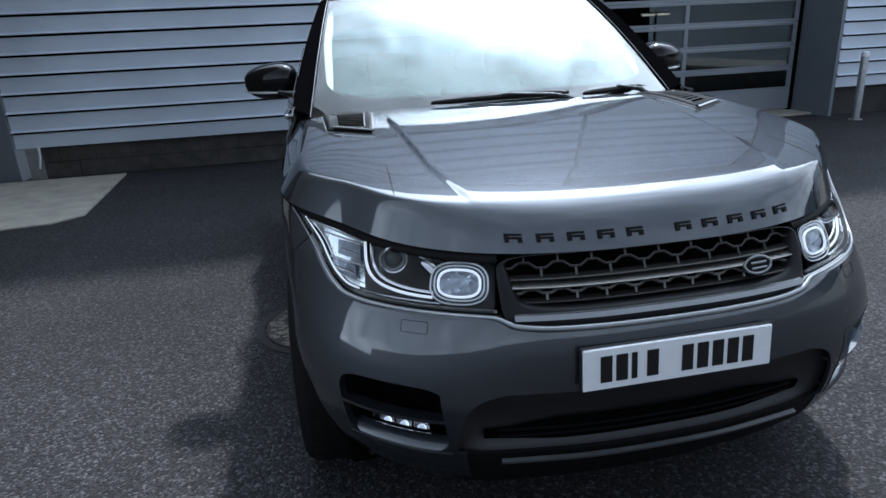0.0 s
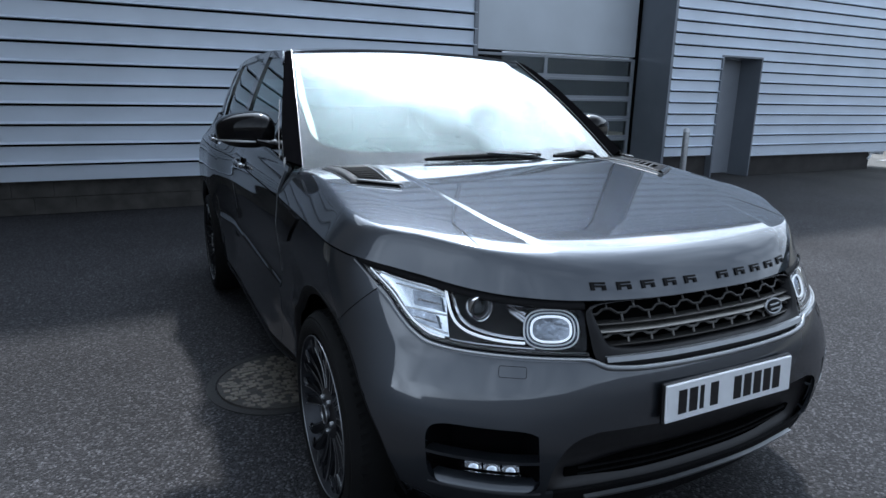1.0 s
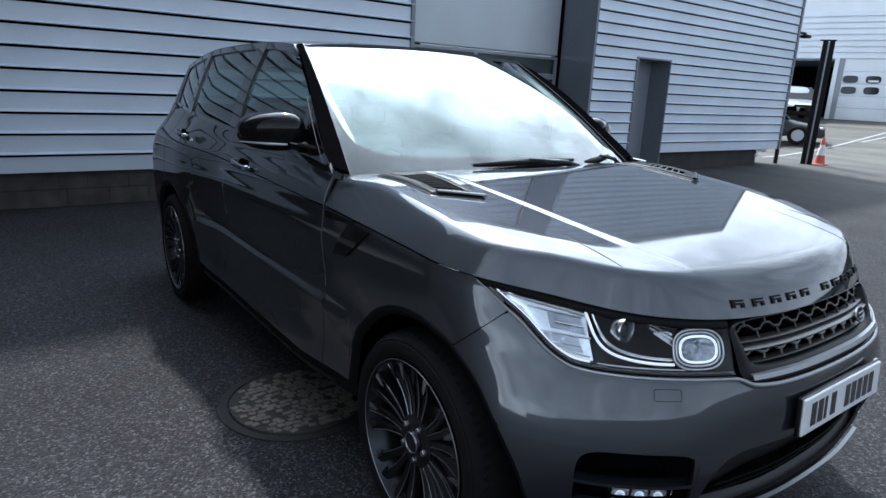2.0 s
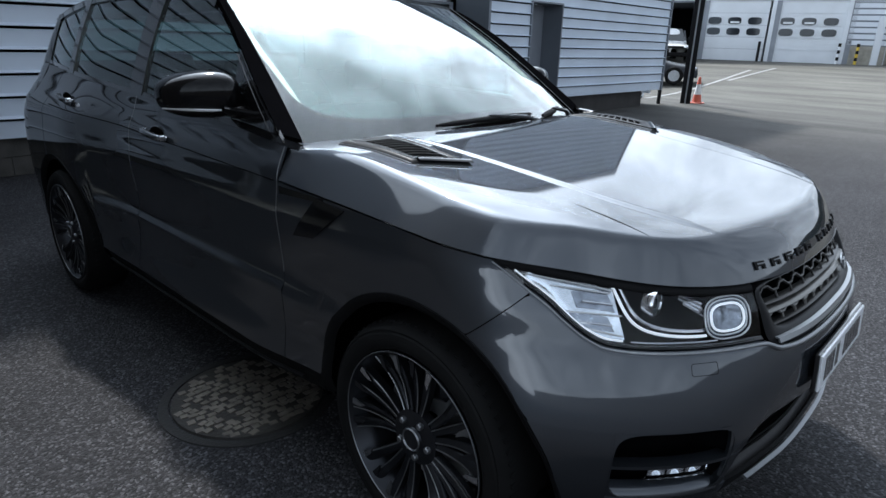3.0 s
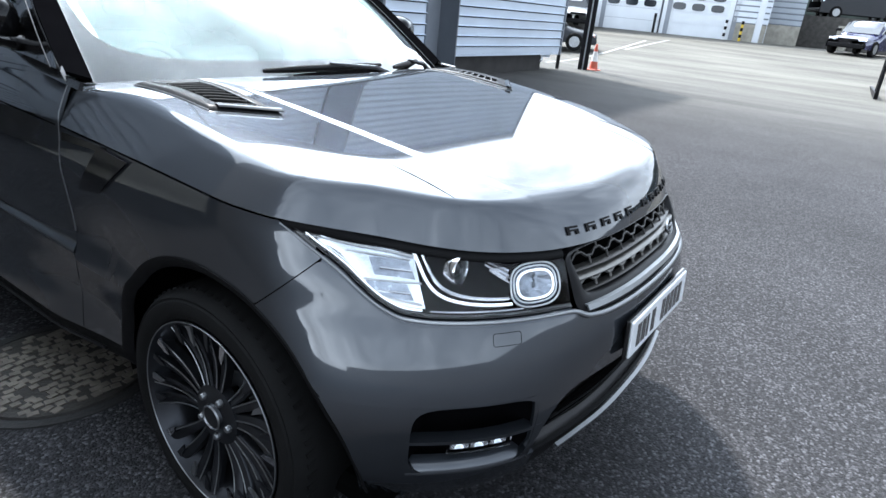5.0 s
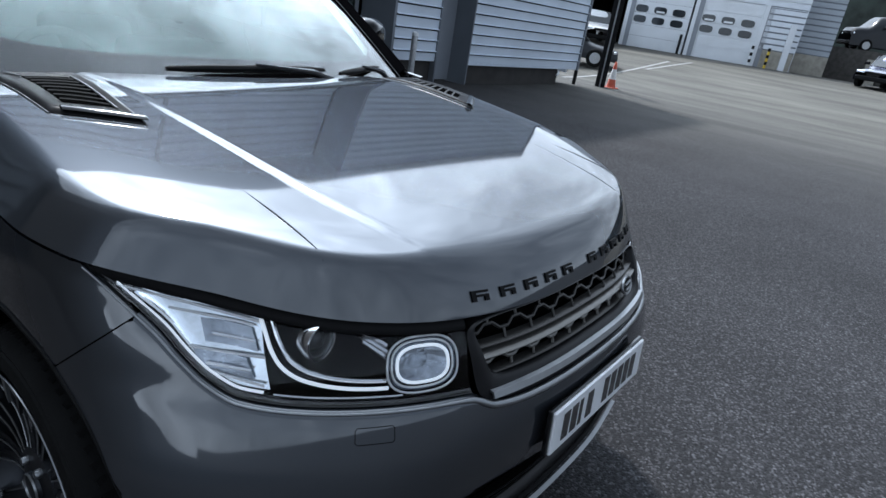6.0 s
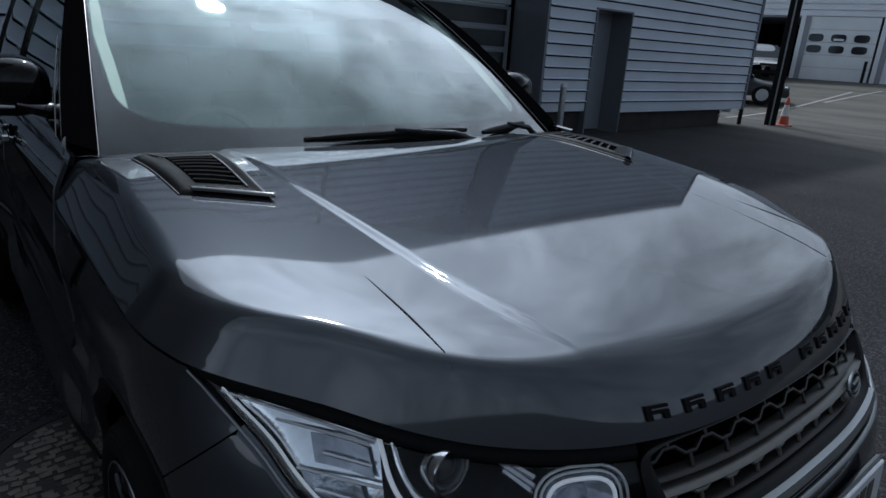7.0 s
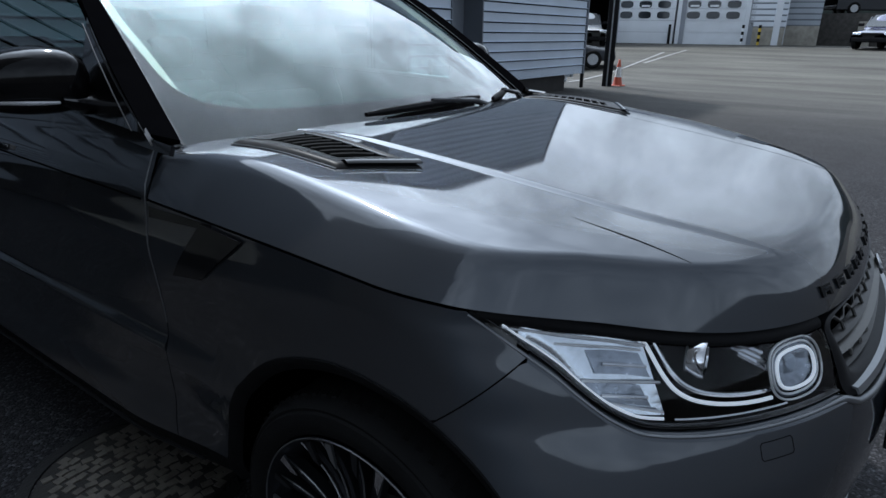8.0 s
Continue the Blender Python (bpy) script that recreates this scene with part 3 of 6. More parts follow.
for v in bm.verts:
    t = clip01((v.co.z - 0.405) / 0.221)
    v.co.y += 0.006 + 0.066 * math.sin(math.pi * t ** 0.8) ** 0.9 * (1 - ease(0.45, 0.60, abs(v.co.x))) + 0.02 * ease(0.45, 0.60, abs(v.co.x))
part("lower_grille", bm, PLASTIC, car, "dark grey plastic band over the lower intake", 60)
# near-black sheet in the band paints the open slot's shade
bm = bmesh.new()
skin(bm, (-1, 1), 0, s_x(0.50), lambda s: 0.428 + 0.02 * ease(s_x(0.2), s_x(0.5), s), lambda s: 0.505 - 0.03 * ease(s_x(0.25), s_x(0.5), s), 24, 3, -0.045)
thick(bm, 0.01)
part("intake_slot", bm, VOID, car, "black sheet for the intake slot's shade")
for i in range(2):
    bm = bmesh.new()
    skin(bm, (-1, 1), 0, s_x(0.46), lambda s: 0.452 + 0.024 * i, lambda s: 0.457 + 0.024 * i, 24, 1, -0.041)
    thick(bm, 0.006)
    part("intake_bar", bm, TRIM, car)

# -- number plate --
plate = part("plate", boxed(-0.26, 0.26, -0.004, 0.004, -0.0555, 0.0555, 0.003), PLATE, car, "white dealer plate with dark characters")
plate.matrix_basis = pose(0, 0.016, 0.692, -4)
part("plate_holder", boxed(-0.265, 0.265, 0.004, 0.016, -0.06, 0.06, 0.003), BLACK, plate)
for x0 in [-0.215 + 0.0415 * i for i in range(4)] + [0.005 + 0.0425 * i for i in range(5)]:
    w = 0.031 if abs(x0 + 0.132) > 0.003 else 0.015
    part("character_bar", boxed(x0, x0 + w, -0.0056, -0.003, -0.035, 0.035), BLACK, plate, "dark character bar")

# -- grille --
grille = node("grille", car, "black honeycomb grille in a dark grey surround")
bm = bmesh.new()


def ring_pt(t, v):
    """The grille's surround: from its outer edge (v = 0) to its opening (v = 1), t from 0 to 1 round it."""
    a = 2 * math.pi * t
    cx, cz = math.cos(a), math.sin(a)
    m = (abs(cx) ** 7 + abs(cz) ** 7) ** (-1 / 7)
    cx, cz = cx * m, cz * m
    xo, zo = (0.452 + 0.014 * cz) * cx, 0.8755 + 0.083 * cz
    xi, zi = (0.420 + 0.028 * cz) * cx, 0.8945 + 0.0625 * cz
    return xo + (xi - xo) * v, zo + (zi - zo) * v


def nose(x, z, out=0.0):
    p = shell(s_x(min(0.93, abs(x))), z, out)
    return Vector((math.copysign(p.x, x), p.y, p.z))


grid(bm, lambda u, v: nose(*ring_pt(u, min(1, v * 1.15)), -0.004 + 0.006 * math.sin(math.pi * min(1, v * 1.15)) - 0.03 * max(0, v - 0.87) / 0.13), 140, 10, flip=True)
part("surround", bm, SURROUND, grille, "dark satin grey grille surround")
# two bands of honeycomb, each between two blades
for z, d, h, deep, mt in ((0.9030, 0.012, 0.005, 0.022, GRILLEGREY), (0.8870, 0.004, 0.006, 0.030, GRILLEPALE), (0.8490, 0.012, 0.005, 0.022, GRILLEGREY)):
    bm = bmesh.new()
    w = 0.420 + 0.42 * (z - 0.8945)
    grid(bm, lambda u, v: nose(w * (2 * u - 1), z - h + h * v, -d - deep * v * v), 40, 3)
    thick(bm, 0.004)
    part("blade", bm, mt, grille)
bm = bmesh.new()
grid(bm, lambda u, v: nose(0.44 * (2 * u - 1), 0.82 + 0.14 * v, -0.060), 40, 4)
part("backing", bm, VOID, grille)
for top, za, zb, low, n, r, mt in ((0.958, 0.934, 0.922, 0.901, 9, 0.0040, GRILLEGREY), (0.884, 0.873, 0.864, 0.847, 10, 0.0044, GRILLEPALE)):
    w = 0.417 + 0.42 * ((top + low) / 2 - 0.8945)
    pitch = 2 * w / n
    for i in range(n):
        x = -w + pitch * i
        a, q = x + pitch / 2, pitch * 0.14
        bm = bmesh.new()
        tube(bm, [nose(xx, z, -0.020) for xx, z in ((x, zb), (x + q, zb), (a - q, za), (a + q, za), (x + pitch - q, zb), (x + pitch, zb))], r, 6)
        tube(bm, [nose(a, za, -0.020), nose(a, top, -0.020)], r * 0.9, 6)
        if i:
            tube(bm, [nose(x, zb, -0.020), nose(x, low, -0.020)], r * 0.9, 6)
        part("mesh_cell", bm, mt, grille)
bm = bmesh.new()
grid(bm, lambda u, v: nose((0.412 + 0.004 * v) * (2 * u - 1), 0.8125 + 0.012 * min(1, 3 * v), 0.012 - 0.026 * max(0, v - 0.33) / 0.67), 40, 6)
thick(bm, 0.005)
part("lower_bar", bm, SATIN, grille, "satin silver lower bar")
bm = bmesh.new()
em = [(0.278 + 0.045 * math.cos(2 * math.pi * i / 28), 0.878 + 0.021 * math.sin(2 * math.pi * i / 28)) for i in range(28)]
tube(bm, [nose(x, z, 0.0) for x, z in em], 0.004, 6, True)
part("emblem_rim", bm, SATIN, grille, "chrome oval rim")
bm = bmesh.new()
grid(bm, lambda u, v: nose(0.278 + 0.044 * v * math.cos(2 * math.pi * u), 0.878 + 0.02 * v * math.sin(2 * math.pi * u), 0.0), 28, 3)
part("emblem", bm, TRIM, grille, "plain dark oval emblem")
for z in (0.884, 0.871):
    bm = bmesh.new()
    tube(bm, [nose(0.278 + 0.026 * (i / 4 - 1), z, 0.003) for i in range(9)], 0.0035, 6)
    part("emblem_bar", bm, SATIN, grille)

# -- wings, doors, quarters --
def panel(name, y0, y1, lo, hi, material=PAINT, label="", nu=24, nv=64, out=0.0, both=True):
    for k in (-1, 1) if both else (-1,):
        bm = bmesh.new()
        skin(bm, (k,), s_y(y0), s_y(y1), lo, hi, nu, nv, out)
        thick(bm, 0.012)
        part(name, bm, material, car, label, 40)


def wing_low(s):
    return SEAM_Z(s) + 0.004 if s < S_SEAM else max(0.40, arch_z(plan_y(s), ARCH_Y))


def wing_top(s):
    return LAMP_LO(s) + 0.006 if s < S_TIP else EDGE_Z(s) - 0.006


BELT = smooth([(1.5, 1.190), (1.6, 1.197), (1.88, 1.220), (2.7, 1.258), (3.0, 1.270), (3.65, 1.298), (4.2, 1.328), (4.5, 1.34)])
DOOR_TOP = BELT
for k in (-1, 1):
    bm = bmesh.new()
    skin(bm, (k,), S_JOIN, s_y(1.5750), wing_low, wing_top, 60, 18)
    thick(bm, 0.012)
    part("front_wing", bm, PAINT, car, "grey metallic front wing", 40)
panel("front_door", 1.5788, 2.864, lambda s: 0.40, lambda s: DOOR_TOP(plan_y(s)), label="grey metallic front door", nu=40)
panel("rear_door", 2.870, 3.98, lambda s: max(0.40, arch_z(plan_y(s), HUB_R)), lambda s: BELT(plan_y(s)), label="grey metallic rear door", nu=36)
panel("rear_quarter", 3.99, 4.5, lambda s: max(0.40, arch_z(plan_y(s), HUB_R)), lambda s: BELT(plan_y(s)), label="grey metallic rear quarter panel", nu=24)
for k in (-1, 1):
    bm = bmesh.new()
    skin(bm, (k,), s_y(1.37), s_y(3.33), lambda s: 0.29, lambda s: 0.395, 20, 5, -0.012)
    thick(bm, 0.02)
    part("sill", bm, TRIM, car, "black plastic sill")
    bm = bmesh.new()
    tube(bm, [(k * (shell(s_y(y), 0.342).x + 0.002), y, 0.342) for y in [1.50 + 0.1 * i for i in range(19)]], 0.006, 8)
    part("sill_edge", bm, SURROUND, car, "satin ridge along the sill")
bm = bmesh.new()
S_END = PLAN_S[-1]
skin(bm, (-1, 1), s_y(4.5), S_END, lambda s: 0.35, lambda s: BELT(4.5), 30, 10)
thick(bm, 0.012)
part("tail", bm, PAINT, car)

# -- glasshouse --
RAIL_Z = smooth([(1.55, 1.185), (1.85, 1.40), (2.15, 1.605), (2.42, 1.722), (2.9, 1.747), (3.6, 1.732), (4.3, 1.665), (4.7, 1.6)])


def house_x(z):
    t = (z - 1.14) / 0.56
    return 0.958 - 0.115 * t - 0.085 * t * t


def HX(y, z):
    """Half the cabin's width, which narrows towards the tail."""
    return house_x(z) - 0.11 * clip01((y - 3.5) / 1.2) ** 2


ROOF_C = smooth([(2.38, 1.752), (2.6, 1.772), (3.0, 1.785), (3.7, 1.768), (4.4, 1.70), (4.7, 1.63)])


def roof_z(x, y):
    c = ROOF_C(y)
    w = HX(y, RAIL_Z(y))
    return c - (c - RAIL_Z(y)) * (abs(x) / w) ** 2.6


bm = bmesh.new()


def roof_at(u, v):
    y = 2.38 + v * (4.66 - 2.38) + 0.05 * (1 - v) * (1 - (2 * u - 1) ** 2) * -1
    w = HX(y, RAIL_Z(max(2.38, y)))
    x = w * (2 * u - 1)
    return (x, y, roof_z(x, max(2.38, y)))


grid(bm, roof_at, 30, 26)
thick(bm, 0.02)
part("roof", bm, PAINT, car, "grey metallic roof")


def screen_at(u, v, out=0.0):
    x0 = 0.915 + (0.752 - 0.915) * v
    t = 2 * u - 1
    x = x0 * t
    y = (1.385 + 0.215 * t * t) * (1 - v) + (2.34 + 0.06 * t * t) * v
    z = (1.187 - 0.002 * t * t) * (1 - v) + (1.748 - 0.026 * t * t) * v + 0.035 * math.sin(math.pi * v) * (1 - 0.3 * t * t)
    return (x, y - out, z + out)


bm = bmesh.new()
grid(bm, screen_at, 24, 18)
thick(bm, 0.006)
ws = part("windscreen", bm, GLASS, car, "curved windscreen glass")
ws.visible_shadow = False


def strip(fa, fb, n, material, name, label="", depth=0.012, sides=(-1, 1), turn=False):
    """A band between two lines fa(t) and fb(t) on each side."""
    for k in sides:
        bm = bmesh.new()
        grid(bm, lambda u, v: [(a + v * (b - a)) * (k if i == 0 else 1) for i, (a, b) in enumerate(zip(fa(u), fb(u)))], n, 3, flip=(k < 0) != turn)
        thick(bm, depth)
        part(name, bm, material, car, label)


def pillar_in(t):
    p = screen_at(0.028, t)
    return (-p[0], p[1] - 0.004, p[2] + 0.005)


def pillar_out(t):
    y = 1.60 + t * (2.40 - 1.60)
    z = RAIL_Z(y) if y > 1.62 else RAIL_Z(1.62) - (1.62 - y) * 1.25
    return (house_x(z), y, z)


strip(lambda t: pillar_in(0.985 * t + 0.015), lambda t: pillar_out(0.985 * t + 0.015), 28, FRIT, "screen_pillar", "black screen pillar", turn=True)


# black sail panel between the door's top and the screen pillar
for k in (-1, 1):
    bm = bmesh.new()

    def sail(u, v):
        y = 1.574 + u * (1.985 - 1.574)
        z0, z1 = DOOR_TOP(y) - 0.004, RAIL_Z(y) - 0.006
        xa, xb = shell(s_y(y), z0).x - 0.004, house_x(z1)
        return (k * (xa + (xb - xa) * v), y, z0 + (z1 - z0) * v)
    grid(bm, sail, 14, 8, flip=k < 0)
    thick(bm, 0.01)
    part("sail_panel", bm, BLACK, car, "gloss black mirror sail panel")


def side_glass(name, y0, y1, material, label, sl0=0.0, sl1=0.0):
    for k in (-1, 1):
        bm = bmesh.new()

        def at(u, v, k=k):
            ya, yb = y0 + u * (y1 - y0), y0 + sl0 + u * (y1 + sl1 - y0 - sl0)
            y = ya + v * (yb - ya)
            z0, z1 = BELT(y) + 0.012, RAIL_Z(y) - 0.035
            z = z0 + v * max(0.002, z1 - z0)
            return (k * (HX(y, z) - 0.012), y, z)
        grid(bm, at, 24, 10, flip=k < 0)
        thick(bm, 0.005)
        ob = part(name, bm, material, car, label)
        ob.visible_shadow = False


side_glass("front_window", 1.965, 2.80, FRONTGLASS, "front door window glass")
side_glass("rear_window", 2.92, 3.80, PRIVACY, "privacy glass of the rear door", 0, 0.0)
side_glass("quarter_window", 3.86, 4.50, PRIVACY, "privacy glass of the rear quarter", 0, -0.08)
for y0, y1 in ((2.79, 2.93), (3.79, 3.87)):
    strip(lambda t: (HX(y0, BELT(y0) + t * (RAIL_Z(y0) - BELT(y0))), y0, BELT(y0) + t * (RAIL_Z(y0) - BELT(y0))), lambda t: (HX(y1, BELT(y1) + t * (RAIL_Z(y1) - BELT(y1))), y1, BELT(y1) + t * (RAIL_Z(y1) - BELT(y1))), 10, BLACK, "door_pillar", "gloss black door pillar", turn=True)
strip(lambda t: (HX(2.3 + 2.3 * t, RAIL_Z(2.3 + 2.3 * t)) - 0.002, 2.3 + 2.3 * t, RAIL_Z(2.3 + 2.3 * t)), lambda t: (HX(2.3 + 2.3 * t, RAIL_Z(2.3 + 2.3 * t) - 0.035), 2.3 + 2.3 * t, RAIL_Z(2.3 + 2.3 * t) - 0.038), 30, BLACK, "window_rail", "gloss black window surround", turn=True)
strip(lambda t: (HX(1.5 + 3.0 * t, BELT(1.5 + 3.0 * t)), 1.5 + 3.0 * t, BELT(1.5 + 3 * t) - 0.006), lambda t: (HX(1.5 + 3.0 * t, BELT(1.5 + 3.0 * t) + 0.016) - 0.004, 1.5 + 3.0 * t, BELT(1.5 + 3 * t) + 0.016), 30, BLACK, "belt_strip", "gloss black belt strip")
# tail glass and pillars
bm = bmesh.new()
grid(bm, lambda u, v: ((2 * u - 1) * (0.80 - 0.20 * v), 4.80 - 0.17 * v - 0.04 * (2 * u - 1) ** 2, 1.22 + 0.40 * v), 10, 8, flip=True)
thick(bm, 0.01)
part("rear_screen", bm, PRIVACY, car)
for k in (-1, 1):
    bm = bmesh.new()

    def tail_pillar(u, v):
        z = 1.20 + (RAIL_Z(4.5) - 1.20) * v
        a, b2 = Vector((HX(4.48, z) - 0.006, 4.48, z)), Vector((0.80 - 0.20 * v, 4.76 - 0.17 * v, z))
        p = a + (b2 - a) * u
        bow = 0.05 * math.sin(math.pi * u)
        return (k * (p.x + bow * 0.8), p.y + bow, p.z)
    grid(bm, tail_pillar, 10, 8, flip=k < 0)
    thick(bm, 0.01)
    part("tail_pillar", bm, BLACK, car)


# -- wheels --
def wheel(y, k):
    w = part("wheel", lathe(bmesh.new(), [(0.0, -0.012), (0.034, -0.014), (0.038, -0.022), (0.06, -0.026), (0.085, -0.03), (0.09, -0.06), (0.0, -0.06)], 32), ALLOY, car, "dark alloy wheel with split spokes and a road tyre")
    w.matrix_basis = pose(k * (0.99 if y < 2 else 1.06), y, HUB_Z, 0, 90 * k, 0) @ Matrix.Rotation(radians(9), 4, "Z") @ Matrix.Diagonal((1.06, 1.06, 1, 1))
    tyre = [(0.268, -0.20), (0.275, -0.215), (0.31, -0.235), (0.338, -0.228), (0.352, -0.212), (0.3575, -0.19), (0.3575, -0.07), (0.354, -0.04), (0.344, -0.012), (0.336, 0.0), (0.330, -0.001), (0.326, 0.004), (0.308, 0.009), (0.292, 0.006), (0.288, 0.003), (0.278, -0.002), (0.270, -0.02), (0.266, -0.05), (0.266, -0.2)]
    t = part("tyre", lathe(bmesh.new(), tyre, 96), RUBBER, w, "black road tyre")
    bm = bmesh.new()
    for i in range(72):
        a = 2 * math.pi * i / 72
        box(bm, 0.334, 0.3555, -0.006, 0.006, -0.062, -0.030, 0, Matrix.Rotation(a, 4, "Z") @ Matrix.Rotation(0.25, 4, "X"))
    tagged(part("tread", bm, RUBBER, w), kind="stuff")
    part("rim", lathe(bmesh.new(), [(0.262, -0.19), (0.262, -0.02), (0.272, -0.006), (0.2745, 0.002), (0.271, 0.004), (0.262, -0.012), (0.247, -0.03), (0.235, -0.07), (0.235, -0.19)], 72), ALLOY, w)
    part("rim_edge", lathe(bmesh.new(), [(0.2700, 0.0030), (0.2712, 0.0052), (0.2726, 0.0050), (0.2735, 0.0025)], 72), SATIN, w, "thin bright rim edge")
    part("brake_disc", lathe(bmesh.new(), [(0.05, -0.11), (0.185, -0.11), (0.185, -0.135), (0.05, -0.135)], 40), STEEL, w, "steel brake disc")
    part("caliper", boxed(0.10, 0.20, -0.09, 0.09, -0.14, -0.085, 0.02), ALLOY, w)
    part("cap_ring", lathe(bmesh.new(), [(0.030, -0.013), (0.033, -0.009), (0.036, -0.013)], 32), SATIN, w)

    def blade(a0, a1, r0, r1, w0, w1, z0, z1, hz):
        bm = bmesh.new()
        n = 8
        rows = []
        for i in range(n + 1):
            t = i / n
            r, a = r0 + (r1 - r0) * t, a0 + (a1 - a0) * t ** 1.3
            wd, z = (w0 + (w1 - w0) * t) / 2, z0 + (z1 - z0) * t - 0.012 * math.sin(math.pi * t)
            c0, s0 = math.cos(a), math.sin(a)
            rows.append([bm.verts.new((r * c0 - o * s0, r * s0 + o * c0, z + h)) for o, h in ((-wd, -hz), (-wd, -0.004), (-wd * 0.5, 0.0), (wd * 0.7, -0.006), (wd, -0.012), (wd, -hz))])
        for A, B in zip(rows, rows[1:]):
            for j in range(6):
                bm.faces.new((A[j], B[j], B[(j + 1) % 6], A[(j + 1) % 6]))
        bm.faces.new(rows[0])
        bm.faces.new(rows[-1][::-1])
        return bm

    first = {}
    for i in range(5):
        for nm, off, da, w0, w1 in (("a", -0.33, -0.07, 0.021, 0.034), ("b", -0.11, -0.03, 0.018, 0.030), ("c", 0.11, 0.03, 0.018, 0.030), ("d", 0.33, 0.07, 0.021, 0.034)):
            if nm not in first:
                first[nm] = part("spoke", blade(off, off + da, 0.072, 0.262, w0, w1, -0.030, -0.008, 0.03), ALLOY, w)
                tip = bmesh.new()
                a = off + da
                prism(tip, [(0.205, -w1 * 0.42), (0.259, -w1 * 0.5), (0.259, w1 * 0.1), (0.222, -w1 * 0.05)], -0.011, -0.0045, Matrix.Rotation(a - 0.02, 4, "Z"))
                edge = bmesh.new()
                sd = 1 if nm in "ab" else -1
                tube(edge, [((0.080 + 0.180 * t) * math.cos(off + da * t ** 1.3) + sd * (w0 + (w1 - w0) * t) * 0.46 * math.sin(off + da * t ** 1.3), (0.080 + 0.180 * t) * math.sin(off + da * t ** 1.3) - sd * (w0 + (w1 - w0) * t) * 0.46 * math.cos(off + da * t ** 1.3), -0.032 + 0.022 * t - 0.012 * math.sin(math.pi * t)) for t in [i_ / 6 for i_ in range(7)]], 0.0021, 5)
                first[nm + "e"] = part("spoke_edge", edge, SATIN, w, "thin machined spoke edge")
                first[nm + "t"] = part("spoke_face", tip, BRIGHT if nm == "a" else SATIN if nm == "c" else ALLOY, w, "machined spoke face")
            else:
                for key in (nm, nm + "t", nm + "e"):
                    o = new(first[key].name.split(".")[0], first[key].data)
                    o.parent = w
                    o.matrix_basis = Matrix.Rotation(2 * math.pi * i / 5, 4, "Z")
    for i in range(5):
        a = 2 * math.pi * (i + 0.5) / 5
        part("lug_nut", lathe(bmesh.new(), [(0, -0.012), (0.008, -0.013), (0.0105, -0.017), (0.0105, -0.03)], 10, Matrix.Translation((0.06 * math.cos(a), 0.06 * math.sin(a), 0))), SATIN, w, "grey lug nut")
    return w


for hub, y in ((HUB_F, ARCH_Y), (HUB_R, HUB_R)):
    for k in (-1, 1):
        wheel(hub, k)
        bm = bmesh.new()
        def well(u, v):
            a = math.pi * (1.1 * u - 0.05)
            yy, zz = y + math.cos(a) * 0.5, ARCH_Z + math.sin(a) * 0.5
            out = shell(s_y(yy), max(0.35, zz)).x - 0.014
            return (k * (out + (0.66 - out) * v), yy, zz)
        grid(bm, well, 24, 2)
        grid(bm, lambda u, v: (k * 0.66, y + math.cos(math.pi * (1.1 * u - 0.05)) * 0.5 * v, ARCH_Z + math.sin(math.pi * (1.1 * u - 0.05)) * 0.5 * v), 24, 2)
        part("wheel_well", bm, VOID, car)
        bm = bmesh.new()

        def lip(u, v):
            a = math.pi * (1.06 * u - 0.03)
            yy, zz = y + math.cos(a) * (ARCH + 0.004 - 0.034 * v), ARCH_Z + math.sin(a) * (ARCH + 0.004 - 0.034 * v)
            yo, zo = y + math.cos(a) * (ARCH + 0.004), ARCH_Z + math.sin(a) * (ARCH + 0.004)
            p = shell(s_y(yo), max(0.3, zo), 0.004)
            return (k * (p.x - 0.02 * v * v), yy, zz)
        grid(bm, lip, 48, 4, flip=k < 0)
        thick(bm, 0.006)
        part("arch_lip", bm, TRIM, car, "black plastic wheel arch lip")
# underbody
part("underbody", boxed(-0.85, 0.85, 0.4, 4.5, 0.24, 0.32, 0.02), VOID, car)


